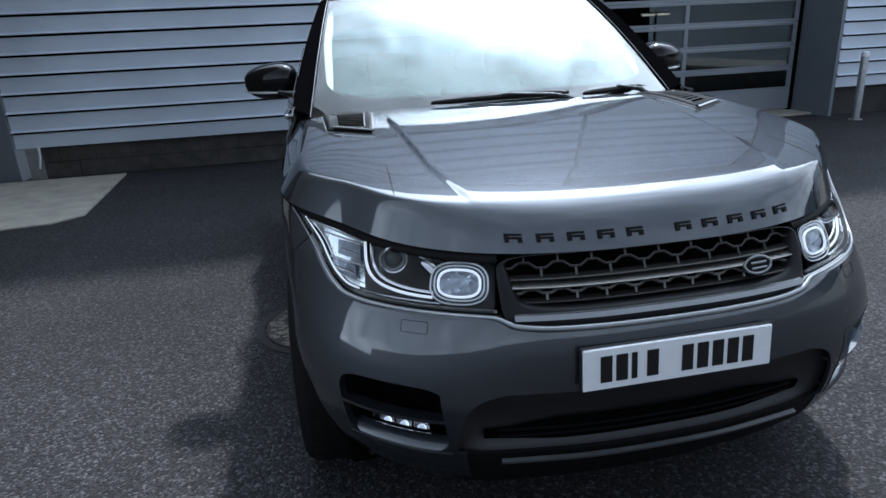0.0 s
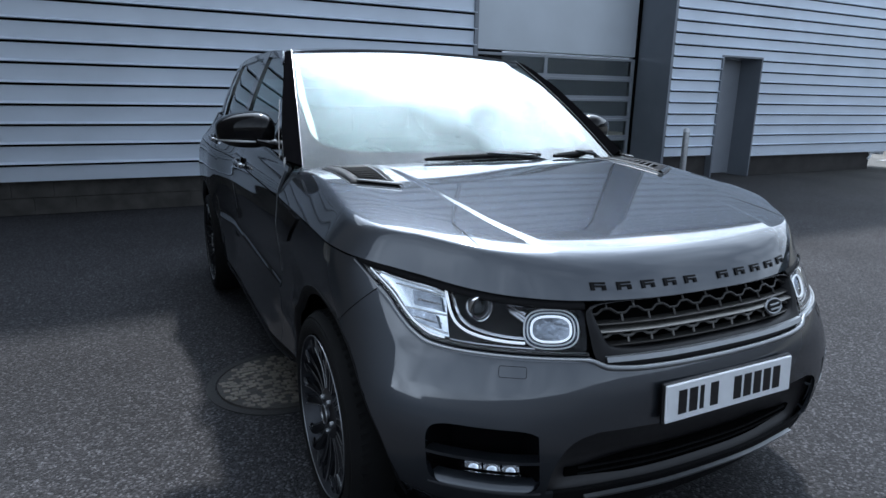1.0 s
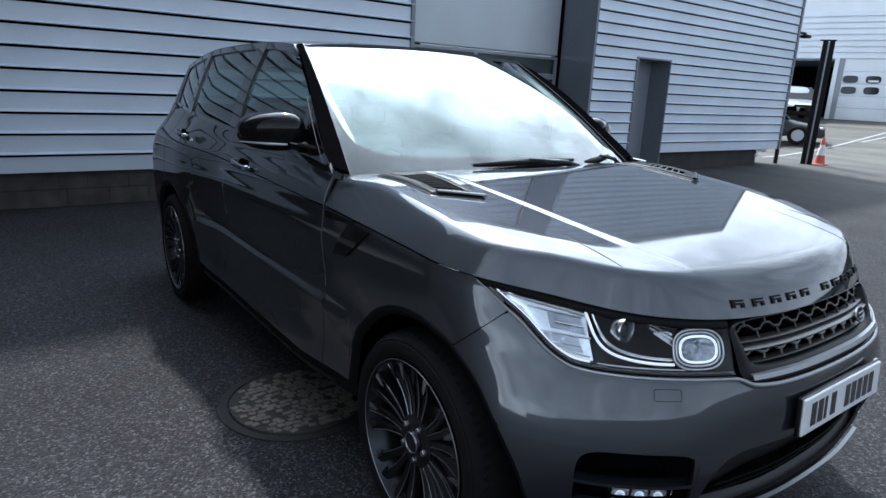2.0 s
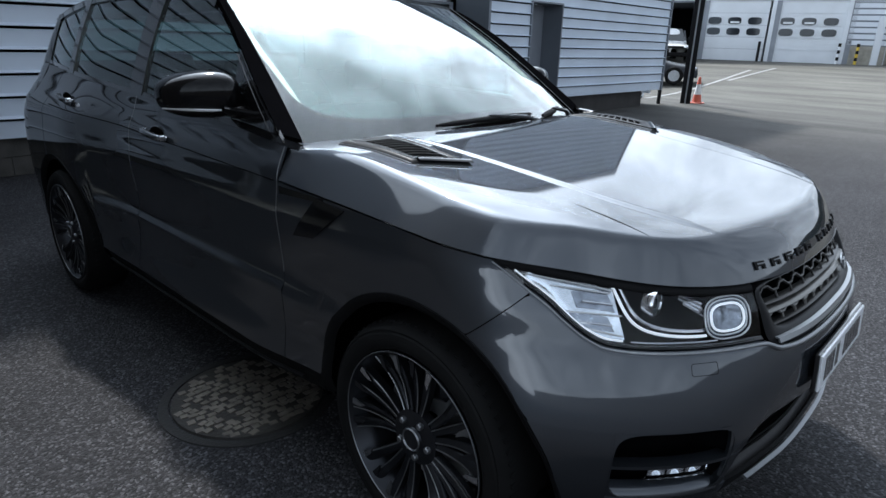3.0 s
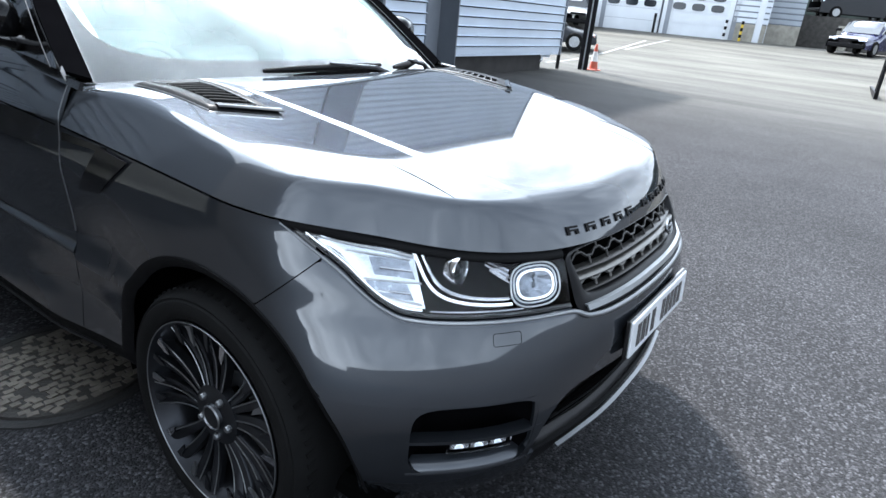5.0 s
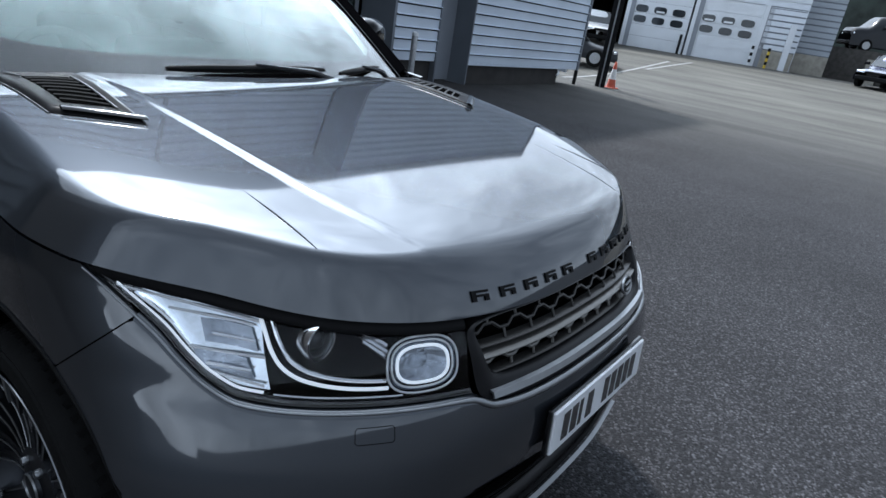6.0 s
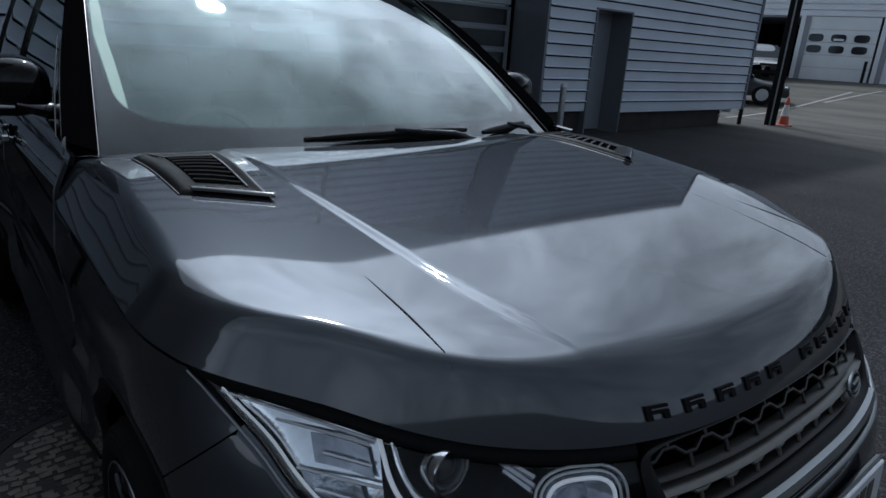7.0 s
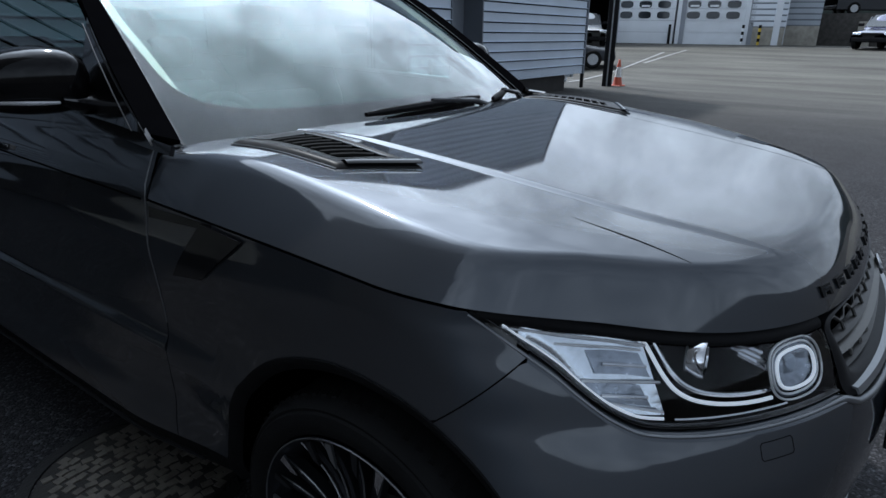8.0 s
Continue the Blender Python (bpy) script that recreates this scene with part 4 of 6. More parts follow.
# -- headlamps --
def lamp(k):
    def at(s, z, d):
        p = shell(s, z, -d)
        return Vector((k * p.x, p.y, p.z))

    def line(fn, n=24):
        return [fn(i / n) for i in range(n + 1)]

    s0, s1 = 0.462, S_TIP - 0.004
    lo = lambda s: LAMP_LO(s) + 0.015
    hi = lambda s: EDGE_Z(s) - 0.004
    up = lambda s: hi(s) - 0.020
    tip = 1.222
    head = node("headlamp", car, "clear headlamp with lit white light guides and a black surround")
    bm = bmesh.new()
    grid(bm, lambda u, v: at(s0 + u * (s1 - s0), lo(s0 + u * (s1 - s0)) - 0.012 + v * (hi(s0 + u * (s1 - s0)) + 0.016 - lo(s0 + u * (s1 - s0))), 0.075), 40, 10, flip=k < 0)
    part("bowl", bm, VOID, head)
    # black rim: an upper brow, a lower band and the pointed tail
    for a, b, name, mt in ((lambda s: min(up(s), hi(s) - 0.004), hi, "brow", TRIM), (lambda s: LAMP_LO(s) + 0.009, lambda s: min(lo(s), hi(s) - 0.004), "lower_rim", BLACK)):
        bm = bmesh.new()
        grid(bm, lambda u, v: at(s0 + u * (s1 - s0), a(s0 + u * (s1 - s0)) + v * max(0.001, b(s0 + u * (s1 - s0)) - a(s0 + u * (s1 - s0))), 0.005 + 0.004 * (1 - math.sin(math.pi * v))), 60, 5, flip=k < 0)
        thick(bm, 0.01)
        part(name, bm, mt, head, "black lamp rim")
    bm = bmesh.new()
    grid(bm, lambda u, v: at(1.19 + u * (s1 - 1.19), LAMP_LO(1.19 + u * (s1 - 1.19)) + v * (hi(1.19 + u * (s1 - 1.19)) - LAMP_LO(1.19 + u * (s1 - 1.19))), 0.009), 10, 5, flip=k < 0)
    part("tail", bm, BLACK, head, "gloss black pointed lamp tail")
    # outer silver cell
    bm = bmesh.new()
    grid(bm, lambda u, v: at(0.890 + u * (1.215 - 0.890) + 0.042 * v * (1 - u), lo(0.88 + u * 0.335) + 0.002 + v * max(0.002, up(0.88 + u * 0.335) - lo(0.88 + u * 0.335) - 0.002), 0.036 - 0.018 * u + 0.005 * math.sin(7 * u) * math.sin(3 * v)), 20, 10, flip=k < 0)
    part("side_reflector", bm, REFLECT, head, "silvery side reflector")
    for za, zb in ((0.862, 0.896), (0.908, 0.944)):
        bm = bmesh.new()
        grid(bm, lambda u, v: at(0.922 + 0.11 * u + 0.022 * v, za + (zb - za) * v + 0.006 * u, 0.024 + 0.004 * math.sin(math.pi * u)), 6, 5, flip=k < 0)
        thick(bm, 0.003)
        part("side_cell", bm, FROST, head, "frosted inner lamp cell")
        bm = bmesh.new()
        tube(bm, line(lambda t: at(0.930 + 0.09 * t, za + 0.5 * (zb - za) + 0.004 * t, 0.020), 8), 0.0032, 6)
        part("cell_glint", bm, CHROME, head)
    for z0, z1, sa, sb in ((0.902, 0.905, 0.905, 1.06), (0.950, 0.962, 0.94, 1.12), (0.855, 0.872, 0.90, 1.02)):
        bm = bmesh.new()
        tube(bm, line(lambda t: at(sa + (sb - sa) * t, z0 + (z1 - z0) * t, 0.020), 8), 0.0026, 6)
        part("reflector_rib", bm, CLEARLENS, head, "clear reflector rib")
    # bright band round the cell's outer edge, from the lens tip down and along
    # the chrome's bright sky reflection is put in as a glowing material
    bm = bmesh.new()
    tube(bm, line(lambda t: at(tip - (tip - 0.90) * t, lo(tip - (tip - 0.90) * t) + 0.003 + 0.001 * t, 0.010 + 0.010 * t), 30), [0.0024 + 0.0006 * i / 30 for i in range(31)], 8)
    part("edge_band_glow", bm, GUIDE, head, "chrome edge band, its bright reflection set as glow")
    bm = bmesh.new()
    tube(bm, line(lambda t: at(tip - (tip - 0.93) * t, up(tip - (tip - 0.93) * t) - 0.005 - 0.004 * t, 0.010 + 0.008 * t), 24), [0.0022 + 0.0008 * i / 24 for i in range(25)], 8)
    part("top_guide", bm, CLEARLENS, head, "pale strip under the brow")
    bm = bmesh.new()
    tube(bm, line(lambda t: at(0.62 + 0.26 * t, lo(0.62 + 0.26 * t) + 0.004, 0.018), 16), 0.003, 6)
    part("lower_strip", bm, CHROME, head)
    # light guide from the brow down and along to the inner lamp
    for d, r, dz, m in ((0.026, 0.0038, 0.0, GUIDE), (0.034, 0.0050, 0.013, CHROME)):
        path = [(0.93, 0.962), (0.915, 0.94), (0.895, 0.91), (0.87, 0.885), (0.835, 0.868), (0.79, 0.858), (0.74, 0.852), (0.69, 0.849), (0.64, 0.848)]
        bm = bmesh.new()
        fine = []
        for i in range(len(path) - 1):
            a, b, c, e = path[max(0, i - 1)], path[i], path[i + 1], path[min(len(path) - 1, i + 2)]
            for f in (0, 0.25, 0.5, 0.75):
                fine.append(tuple(0.5 * (2 * b[j] + (c[j] - a[j]) * f + (2 * a[j] - 5 * b[j] + 4 * c[j] - e[j]) * f * f + (3 * b[j] - a[j] - 3 * c[j] + e[j]) * f ** 3) for j in (0, 1)))
        tube(bm, [at(s - dz * 1.1, z + dz * 0.75, d) for s, z in fine], r, 8)
        part("light_guide", bm, m, head, "white light guide")
    # inner lamp: two rounded rings round a faceted bowl
    def rr(i, n, w, h):
        a = 2 * math.pi * i / n
        cx, cz = math.cos(a), math.sin(a)
        m = (abs(cx) ** 2.8 + abs(cz) ** 2.8) ** (-1 / 2.8)
        return 0.570 + w * cx * m, 0.887 + h * cz * m
    for w, h, d, r, m in ((0.084, 0.049, 0.018, 0.0024, CLEARLENS), (0.079, 0.045, 0.024, 0.0034, CELL), (0.073, 0.041, 0.021, 0.0024, CLEARLENS), (0.067, 0.036, 0.026, 0.0036, CELL), (0.061, 0.032, 0.020, 0.0034, GUIDE)):
        bm = bmesh.new()
        tube(bm, [at(*rr(i, 40, w, h), d) for i in range(40)], r, 8, True)
        part("lamp_ring", bm, m, head, "white ring of the inner lamp")
    bm = bmesh.new()
    grid(bm, lambda u, v: at(*rr(u * 32, 32, 0.066 * v, 0.038 * v), 0.028 + 0.03 * (1 - v * v) + 0.004 * (int(u * 32) % 4 < 2) * v), 32, 5)
    part("inner_reflector", bm, FROST, head, "faceted silver reflector")
    bm = bmesh.new()
    bmesh.ops.create_icosphere(bm, subdivisions=2, radius=0.024, matrix=Matrix.Translation(at(0.576, 0.888, 0.045)))
    part("bulb_lens", bm, LENS, head)
    # projector
    c = at(0.80, 0.926, 0.036)
    q = Vector((-0.10 * k, -1.0, 0.05)).to_track_quat("Z", "Y").to_matrix().to_4x4()
    for r0, m, hz in ((0.036, CHROME, 0.0), (0.029, SATIN, -0.004)):
        bm = lathe(bmesh.new(), [(r0 - 0.004, hz), (r0 - 0.002, hz + 0.008), (r0 + 0.001, hz + 0.009), (r0 + 0.003, hz + 0.002), (r0, hz - 0.02)], 32, Matrix.Translation(c) @ q)
        part("projector_ring", bm, m, head, "bright projector ring")
    bm = lathe(bmesh.new(), [(0.0, 0.008), (0.010, 0.006), (0.018, 0.0), (0.025, -0.010), (0.028, -0.02)], 24, Matrix.Translation(c) @ q)
    part("projector_lens", bm, DARKGLASS, head, "dark projector lens")
    for i in range(3):
        bm = bmesh.new()
        tube(bm, [at(0.725 - 0.012 * i, 0.945 - 0.012 * i, 0.046), at(0.648 - 0.004 * i, 0.918 - 0.013 * i, 0.034)], 0.0052, 6)
        part("fin", bm, CHROME, head)
    bm = bmesh.new()
    tube(bm, [at(0.60, 0.958, 0.03), at(0.595, 0.944, 0.028), at(0.56, 0.946, 0.028)], 0.0035, 6)
    part("fin", bm, CHROME, head)
    bm = bmesh.new()
    grid(bm, lambda u, v: at(s0 + 0.006 + u * (tip - s0), lo(s0 + u * (tip - s0)) + v * max(0.001, up(s0 + u * (tip - s0)) - lo(s0 + u * (tip - s0))), 0.004), 40, 10, flip=k < 0)
    thick(bm, 0.003)
    ob = part("lens", bm, LENS, head, "clear lamp lens")
    ob.visible_shadow = False


for k in (-1, 1):
    lamp(k)

# -- washer covers, fog lamps --
for k in (-1, 1):
    sa, sb, za, zb = 0.645, 0.722, 0.772, 0.800
    pts = [(sa, za + 0.004), (sa + 0.004, za), (sb - 0.004, za), (sb, za + 0.004), (sb, zb - 0.004), (sb - 0.004, zb), (sa + 0.004, zb), (sa, zb - 0.004)]
    ring = []
    for (a, b), (c, d) in zip(pts, pts[1:] + pts[:1]):
        for i in range(4):
            p = shell(a + (c - a) * i / 4, b + (d - b) * i / 4)
            ring.append((k * p.x, p.y, p.z))
    bm = bmesh.new()
    tube(bm, ring, 0.0008, 5, True)
    part("washer_seam", bm, VOID, car, "fine dark seam round a washer cover")

    fog = node("fog_lamp", car, "clear fog lamp in a black recess with a grey blade")
    bm = bmesh.new()
    d = lambda u, v: 0.012 + 0.075 * min(1, 6 * min(v, 1 - v), 6 * min(u, 1 - u))
    grid(bm, lambda u, v: [k * shell(F_IN + u * (F_OUT + 0.005 - F_IN), F_LO - 0.01 + v * 0.22, -d(u, v)).x, *shell(F_IN + u * (F_OUT + 0.005 - F_IN), F_LO - 0.01 + v * 0.22, -d(u, v))[1:]], 24, 16, flip=k < 0)
    part("recess", bm, FRIT, fog, "black plastic recess")
    bm = bmesh.new()

    def bezel(t, w):
        """Rounds the recess's corners: from the opening's square edge (w = 0) to a rounded one (w = 1)."""
        a = 2 * math.pi * t
        c, e = math.cos(a), math.sin(a)
        sq = 1 / max(abs(c), abs(e))
        rd = (abs(c) ** 5 + abs(e) ** 5) ** (-1 / 5) * 0.985
        f = sq + (rd - sq) * min(1, w * 1.3)
        p = shell((F_IN + F_OUT) / 2 + 0.5 * (F_OUT - F_IN) * c * f, 0.532 + 0.1085 * e * f, 0.0012 - 0.022 * max(0, w - 0.77) / 0.23)
        return (k * p.x, p.y, p.z)
    grid(bm, bezel, 72, 4, flip=k > 0)
    part("bezel", bm, PAINT, fog, "grey metallic rounded edge of the recess", 50)
    bm = bmesh.new()
    grid(bm, lambda u, v: [k * shell(F_IN - 0.02 + u * (F_OUT - F_IN + 0.02), 0.543 + 0.005 * v, 0.001 - 0.034 * v).x, *shell(F_IN - 0.02 + u * (F_OUT - F_IN + 0.02), 0.543 + 0.005 * v, 0.001 - 0.034 * v)[1:]], 20, 3, flip=k < 0)
    thick(bm, 0.010)
    part("blade", bm, PAINT, fog, "grey metallic blade over the lamp")
    bm = bmesh.new()
    grid(bm, lambda u, v: [k * shell(F_IN + u * (F_OUT - F_IN), F_LO - 0.002 + 0.036 * v, 0.003 - 0.045 * v * v).x, *shell(F_IN + u * (F_OUT - F_IN), F_LO - 0.002 + 0.036 * v, 0.003 - 0.045 * v * v)[1:]], 20, 5, flip=k < 0)
    thick(bm, 0.008)
    part("scoop", bm, PAINT, fog, "grey metallic lower scoop")
    for i in range(3):
        bm = bmesh.new()
        a, b = 0.652 + 0.053 * i, 0.652 + 0.053 * i + 0.048
        grid(bm, lambda u, v: [k * shell(a + (b - a) * u, 0.490 + 0.034 * v, -0.026 - 0.012 * math.sin(math.pi * u) * math.sin(math.pi * v)).x, *shell(a + (b - a) * u, 0.490 + 0.034 * v, -0.026 - 0.012 * math.sin(math.pi * u) * math.sin(math.pi * v))[1:]], 8, 6, flip=k < 0)
        part("reflector", bm, REFLECT, fog, "silver reflector")
    bm = bmesh.new()
    grid(bm, lambda u, v: [k * shell(0.647 + 0.17 * u, 0.486 + 0.042 * v, -0.012).x, *shell(0.647 + 0.17 * u, 0.486 + 0.042 * v, -0.012)[1:]], 10, 4, flip=k < 0)
    thick(bm, 0.003)
    part("lens", bm, LENS, fog, "clear fog lamp lens").visible_shadow = False

# -- wing vents --
for k in (-1, 1):
    vent = node("wing_vent", car, "gloss black vent in the front wing")
    bm = bmesh.new()

    def blade_at(u, v, out=0.003):
        ya, za = 1.345 + (1.200 - 1.345) * u, 1.056 + (1.043 - 1.056) * u
        yb, zb = 1.475 + (1.355 - 1.475) * u, 0.905 + (0.922 - 0.905) * u
        p = shell(s_y(ya + (yb - ya) * v), za + (zb - za) * v, out)
        return (k * p.x, p.y, p.z)
    grid(bm, blade_at, 10, 10, flip=k > 0)
    thick(bm, 0.006)
    part("vent_body", bm, MIRRORBLACK, vent)
    bm = bmesh.new()
    grid(bm, lambda u, v: [k * shell(s_y(1.563 - 0.25 * u), 1.032 + 0.012 * u + (0.026 - 0.012 * u) * v, 0.002).x, *shell(s_y(1.563 - 0.25 * u), 1.032 + 0.012 * u + (0.026 - 0.012 * u) * v, 0.002)[1:]], 10, 3, flip=k > 0)
    thick(bm, 0.004)
    part("vent_strip", bm, MIRRORBLACK, vent, "gloss black strip from the door to the vent")
    for v in (0.22, 0.40, 0.58):
        bm = bmesh.new()
        tube(bm, [blade_at(u, v, 0.006) for u in (0.20, 0.5, 0.74)], 0.0022, 6)
        part("fin", bm, SATIN, vent)

# -- mirrors --
STRIP_Y0, STRIP_Z0, STRIP_Y1, STRIP_Z1 = 1.66, 1.225, 1.99, 1.475
for k in (-1, 1):
    bm = bmesh.new()

    def cap(u, v):
        a, b = 2 * math.pi * u, math.pi * (v - 0.5)
        cb = math.copysign(abs(math.cos(b)) ** 0.70, math.cos(b))
        ca, sa = math.copysign(abs(math.cos(a)) ** 0.72, math.cos(a)), math.copysign(abs(math.sin(a)) ** 0.72, math.sin(a))
        sx = math.copysign(abs(math.sin(b)) ** 0.8, math.sin(b))
        x = 1.075 + 0.130 * sx
        w = 1 - 0.25 * clip01((x - 1.02) / 0.16)
        y = 1.865 + 0.035 * sx + (0.125 if ca < 0 else 0.10) * ca * cb * w
        z = 1.335 + (0.090 if sa > 0 else 0.090) * sa * cb * (1 - (0.34 if sa > 0 else 0.10) * clip01((x - 0.99) / 0.215) ** 1.4)
        return (k * x, y, z)
    grid(bm, cap, 40, 24, flip=k < 0)
    bmesh.ops.remove_doubles(bm, verts=bm.verts, dist=1e-5)
    mirror = part("door_mirror", bm, MIRRORBLACK, car, "gloss black door mirror with a clear indicator")
    mirror.matrix_basis = Matrix.Translation((k * -0.040, 0.13, 0))
    bm = bmesh.new()
    grid(bm, lambda u, v: (k * (0.90 + 0.14 * u), 1.80 + 0.02 * u + (0.07 + 0.02 * u) * math.cos(2 * math.pi * v), 1.255 + 0.035 * u + (0.035 - 0.012 * u) * math.sin(2 * math.pi * v)), 10, 16, flip=k < 0)
    part("mirror_arm", bm, BLACK, mirror, "gloss black mirror arm")
    bm = bmesh.new()
    tube(bm, [(k * (1.045 + 0.16 * t), 1.746 + 0.12 * t * t, 1.283 + 0.004 * t) for t in [i / 10 for i in range(11)]], [0.0025 + 0.003 * math.sin(math.pi * min(1, 0.15 + i / 11)) for i in range(11)], 8)
    part("indicator", bm, CLEARLENS, mirror, "clear mirror indicator")
    bm = bmesh.new()
    tube(bm, [(k * x, 1.752, 1.276) for x in (0.95, 1.0)], 0.004, 6)
    part("arm_strip", bm, SATIN, mirror)
    bm = boxed(k * 1.06 - 0.08, k * 1.06 + 0.08, 1.945, 1.952, 1.305, 1.395, 0.003)
    part("mirror_glass", bm, CHROME, mirror, "mirror glass")
    bm = bmesh.new()
    tube(bm, [(k * (house_x(STRIP_Z0 + (STRIP_Z1 - STRIP_Z0) * t) + 0.006), STRIP_Y0 + (STRIP_Y1 - STRIP_Y0) * t, STRIP_Z0 + (STRIP_Z1 - STRIP_Z0) * t) for t in (0, 0.33, 0.66, 1)], 0.0019, 6)
    part("sail_strip", bm, ALLOY, car)
    bm = bmesh.new()
    tube(bm, [Vector(pillar_in(t / 16)) * 1.0 for t in range(17)] if k > 0 else [Vector((-pillar_in(t / 16)[0], *pillar_in(t / 16)[1:])) for t in range(17)], 0.0014, 6)
    part("screen_seal", bm, SATIN, car, "satin strip along the windscreen")

# -- handles --
for k in (-1, 1):
    for y, z in ((2.555, 1.116), (3.68, 1.182)):
        h = node("door_handle", car, "grey door handle over a dark cup")
        bm = bmesh.new()
        base = shell(s_y(y), z).x
        tube(bm, [(k * (base + o), y + d, z + 0.008 * (d / 0.1)) for d, o in ((-0.115, 0.004), (-0.10, 0.026), (-0.05, 0.036), (0.05, 0.036), (0.09, 0.026), (0.10, 0.004))], [0.010, 0.014, 0.014, 0.014, 0.014, 0.010], 10)
        part("grip", bm, PAINT, h)
        bm = bmesh.new()
        bmesh.ops.create_uvsphere(bm, u_segments=16, v_segments=8, radius=1, matrix=Matrix.Translation((k * (base - 0.002), y, z)) @ Matrix.Diagonal((0.008, 0.075, 0.032, 1)))
        part("cup", bm, VOID, h, "dark handle cup")
        bm = boxed(k * (base + 0.03) - 0.012, k * (base + 0.03) + 0.012, y - 0.135, y - 0.105, z - 0.014, z + 0.010, 0.004)
        part("key_cap", bm, CHROME, h, "bright end cap")
    bm = bmesh.new()
    tube(bm, [(k * shell(s_y(1.577), z, 0.0008).x, 1.577, z) for z in [0.74 + 0.455 * i / 16 for i in range(17)]], 0.0019, 6)
    part("door_edge_line", bm, SATIN, car, "thin pale line on the door edge")
    bm = bmesh.new()
    tube(bm, [(k * shell(s_y(2.866), z, 0.0004).x, 2.866, z) for z in [0.80 + 0.455 * i / 16 for i in range(17)]], 0.0012, 6)
    part("door_edge_line", bm, SATIN, car, "thin grey line on the door edge")
    # character line along the doors
    bm = bmesh.new()
    tube(bm, [(k * (shell(s_y(1.60 + 2.3 * t), 1.071 + 0.062 * t).x), 1.60 + 2.3 * t, 1.071 + 0.062 * t) for t in [i / 20 for i in range(21)]], 0.0028, 5)
    part("waist_line", bm, VOID, car, "fine dark waist line")

# -- wipers and cowl --
def wiper(a, b, piv):
    w = node("wiper", car, "black windscreen wiper")
    A, B = Vector(a), Vector(b)
    bm = bmesh.new()
    tube(bm, [A + (B - A) * t / 8 + Vector((0, -0.012 * math.sin(math.pi * t / 8), 0.003 * math.sin(math.pi * t / 8))) for t in range(9)], [0.007, 0.011, 0.0125, 0.0125, 0.0125, 0.0125, 0.0125, 0.011, 0.007], 8)
    part("blade", bm, TRIM, w)
    bm = bmesh.new()
    M = A + (B - A) * 0.5
    tube(bm, [Vector(piv), Vector(piv) + (M - Vector(piv)) * 0.3 + Vector((0, -0.01, 0.02)), M + Vector((0, -0.012, 0.016))], [0.014, 0.011, 0.007], 8)
    part("arm", bm, BLACK, w)


wiper((-0.348, 1.433, 1.228), (0.282, 1.443, 1.234), (0.30, 1.40, 1.20))
wiper((0.344, 1.42, 1.226), (0.74, 1.60, 1.225), (0.70, 1.50, 1.195))
bm = bmesh.new()
grid(bm, lambda u, v: ((2 * u - 1) * 0.85, 1.355 + 0.24 * (2 * u - 1) ** 2 + 0.05 * v, 1.180 - 0.012 * (2 * u - 1) ** 2 + 0.004 * v), 24, 3)
part("cowl", bm, TRIM, car, "black plastic scuttle")
# black printed border and heat film under the glass
bm = bmesh.new()


def frit(u, v):
    a = 2 * math.pi * u
    cx, cz = math.cos(a), math.sin(a)
    m = (1 - v) * (abs(cx) ** 16 + abs(cz) ** 16) ** (-1 / 16) + v * (abs(cx) ** 7 + abs(cz) ** 7) ** (-1 / 7)
    cx, cz = cx * m, cz * m
    side = 0.068 + 0.055 * clip01((0.1 - cz) / 1.1)
    return screen_at(0.5 + 0.5 * cx * (1 - side * v), 0.5 + 0.5 * cz * (1 - (0.215 if cz < 0 else 0.06) * v), -0.008)


grid(bm, frit, 200, 3)
part("screen_border", bm, FRIT, car, "black printed windscreen border")
bm = bmesh.new()
grid(bm, lambda u, v: screen_at(u, v, -0.012), 24, 18)
part("heat_film", bm, FILM, car, "faintly green heat film").visible_shadow = False

# pale crescent strip close inside the glass
for k in (-1, 1):
    bm = bmesh.new()

    def crescent_at(u, v):
        w = 0.030 * math.sin(math.pi * (0.08 + 0.86 * u)) ** 0.7
        return screen_at(0.5 + k * 0.5 * (0.985 - (0.062 + 0.060 * clip01((1.05 - u * 2) / 1.1)) - (0.012 + w) * v), 0.10 + 0.84 * u, -0.015 - 0.012 * v)
    grid(bm, crescent_at, 24, 4, flip=k < 0)
    part("pale_crescent", bm, IVORY, car, "pale ivory crescent strip behind the windscreen")

# -- cabin --
cab = part("cabin", boxed(-0.80, 0.80, 1.75, 4.4, 0.40, 0.46, 0.01), LEATHER, car, "dark cabin floor")
bm = bmesh.new()
grid(bm, lambda u, v: ((2 * u - 1) * 0.80, 1.50 + 0.42 * v, 1.165 - 0.01 * v - 0.05 * ease(0.75, 1, v) + 0.02 * math.sin(math.pi * v)), 16, 8)
grid(bm, lambda u, v: ((2 * u - 1) * 0.80, 1.92 + 0.05 * v, 1.105 - 0.5 * v), 16, 4)
part("dashboard", bm, LEATHER, cab, "dark leather dashboard")
for x in (-0.38, 0.38):
    for y in (2.45, 3.35):
        bm = bmesh.new()
        box(bm, x - 0.26, x + 0.26, y - 0.25, y + 0.27, 0.55, 0.75, 0.06, None, 3)
        box(bm, x - 0.25, x + 0.25, y + 0.20, y + 0.36, 0.70, 1.17, 0.06, None, 3)
        box(bm, x - 0.13, x + 0.13, y + 0.27, y + 0.36, 1.25, 1.42, 0.04, None, 3)
        part("seat", bm, LEATHER, cab, "dark leather seat with a headrest")
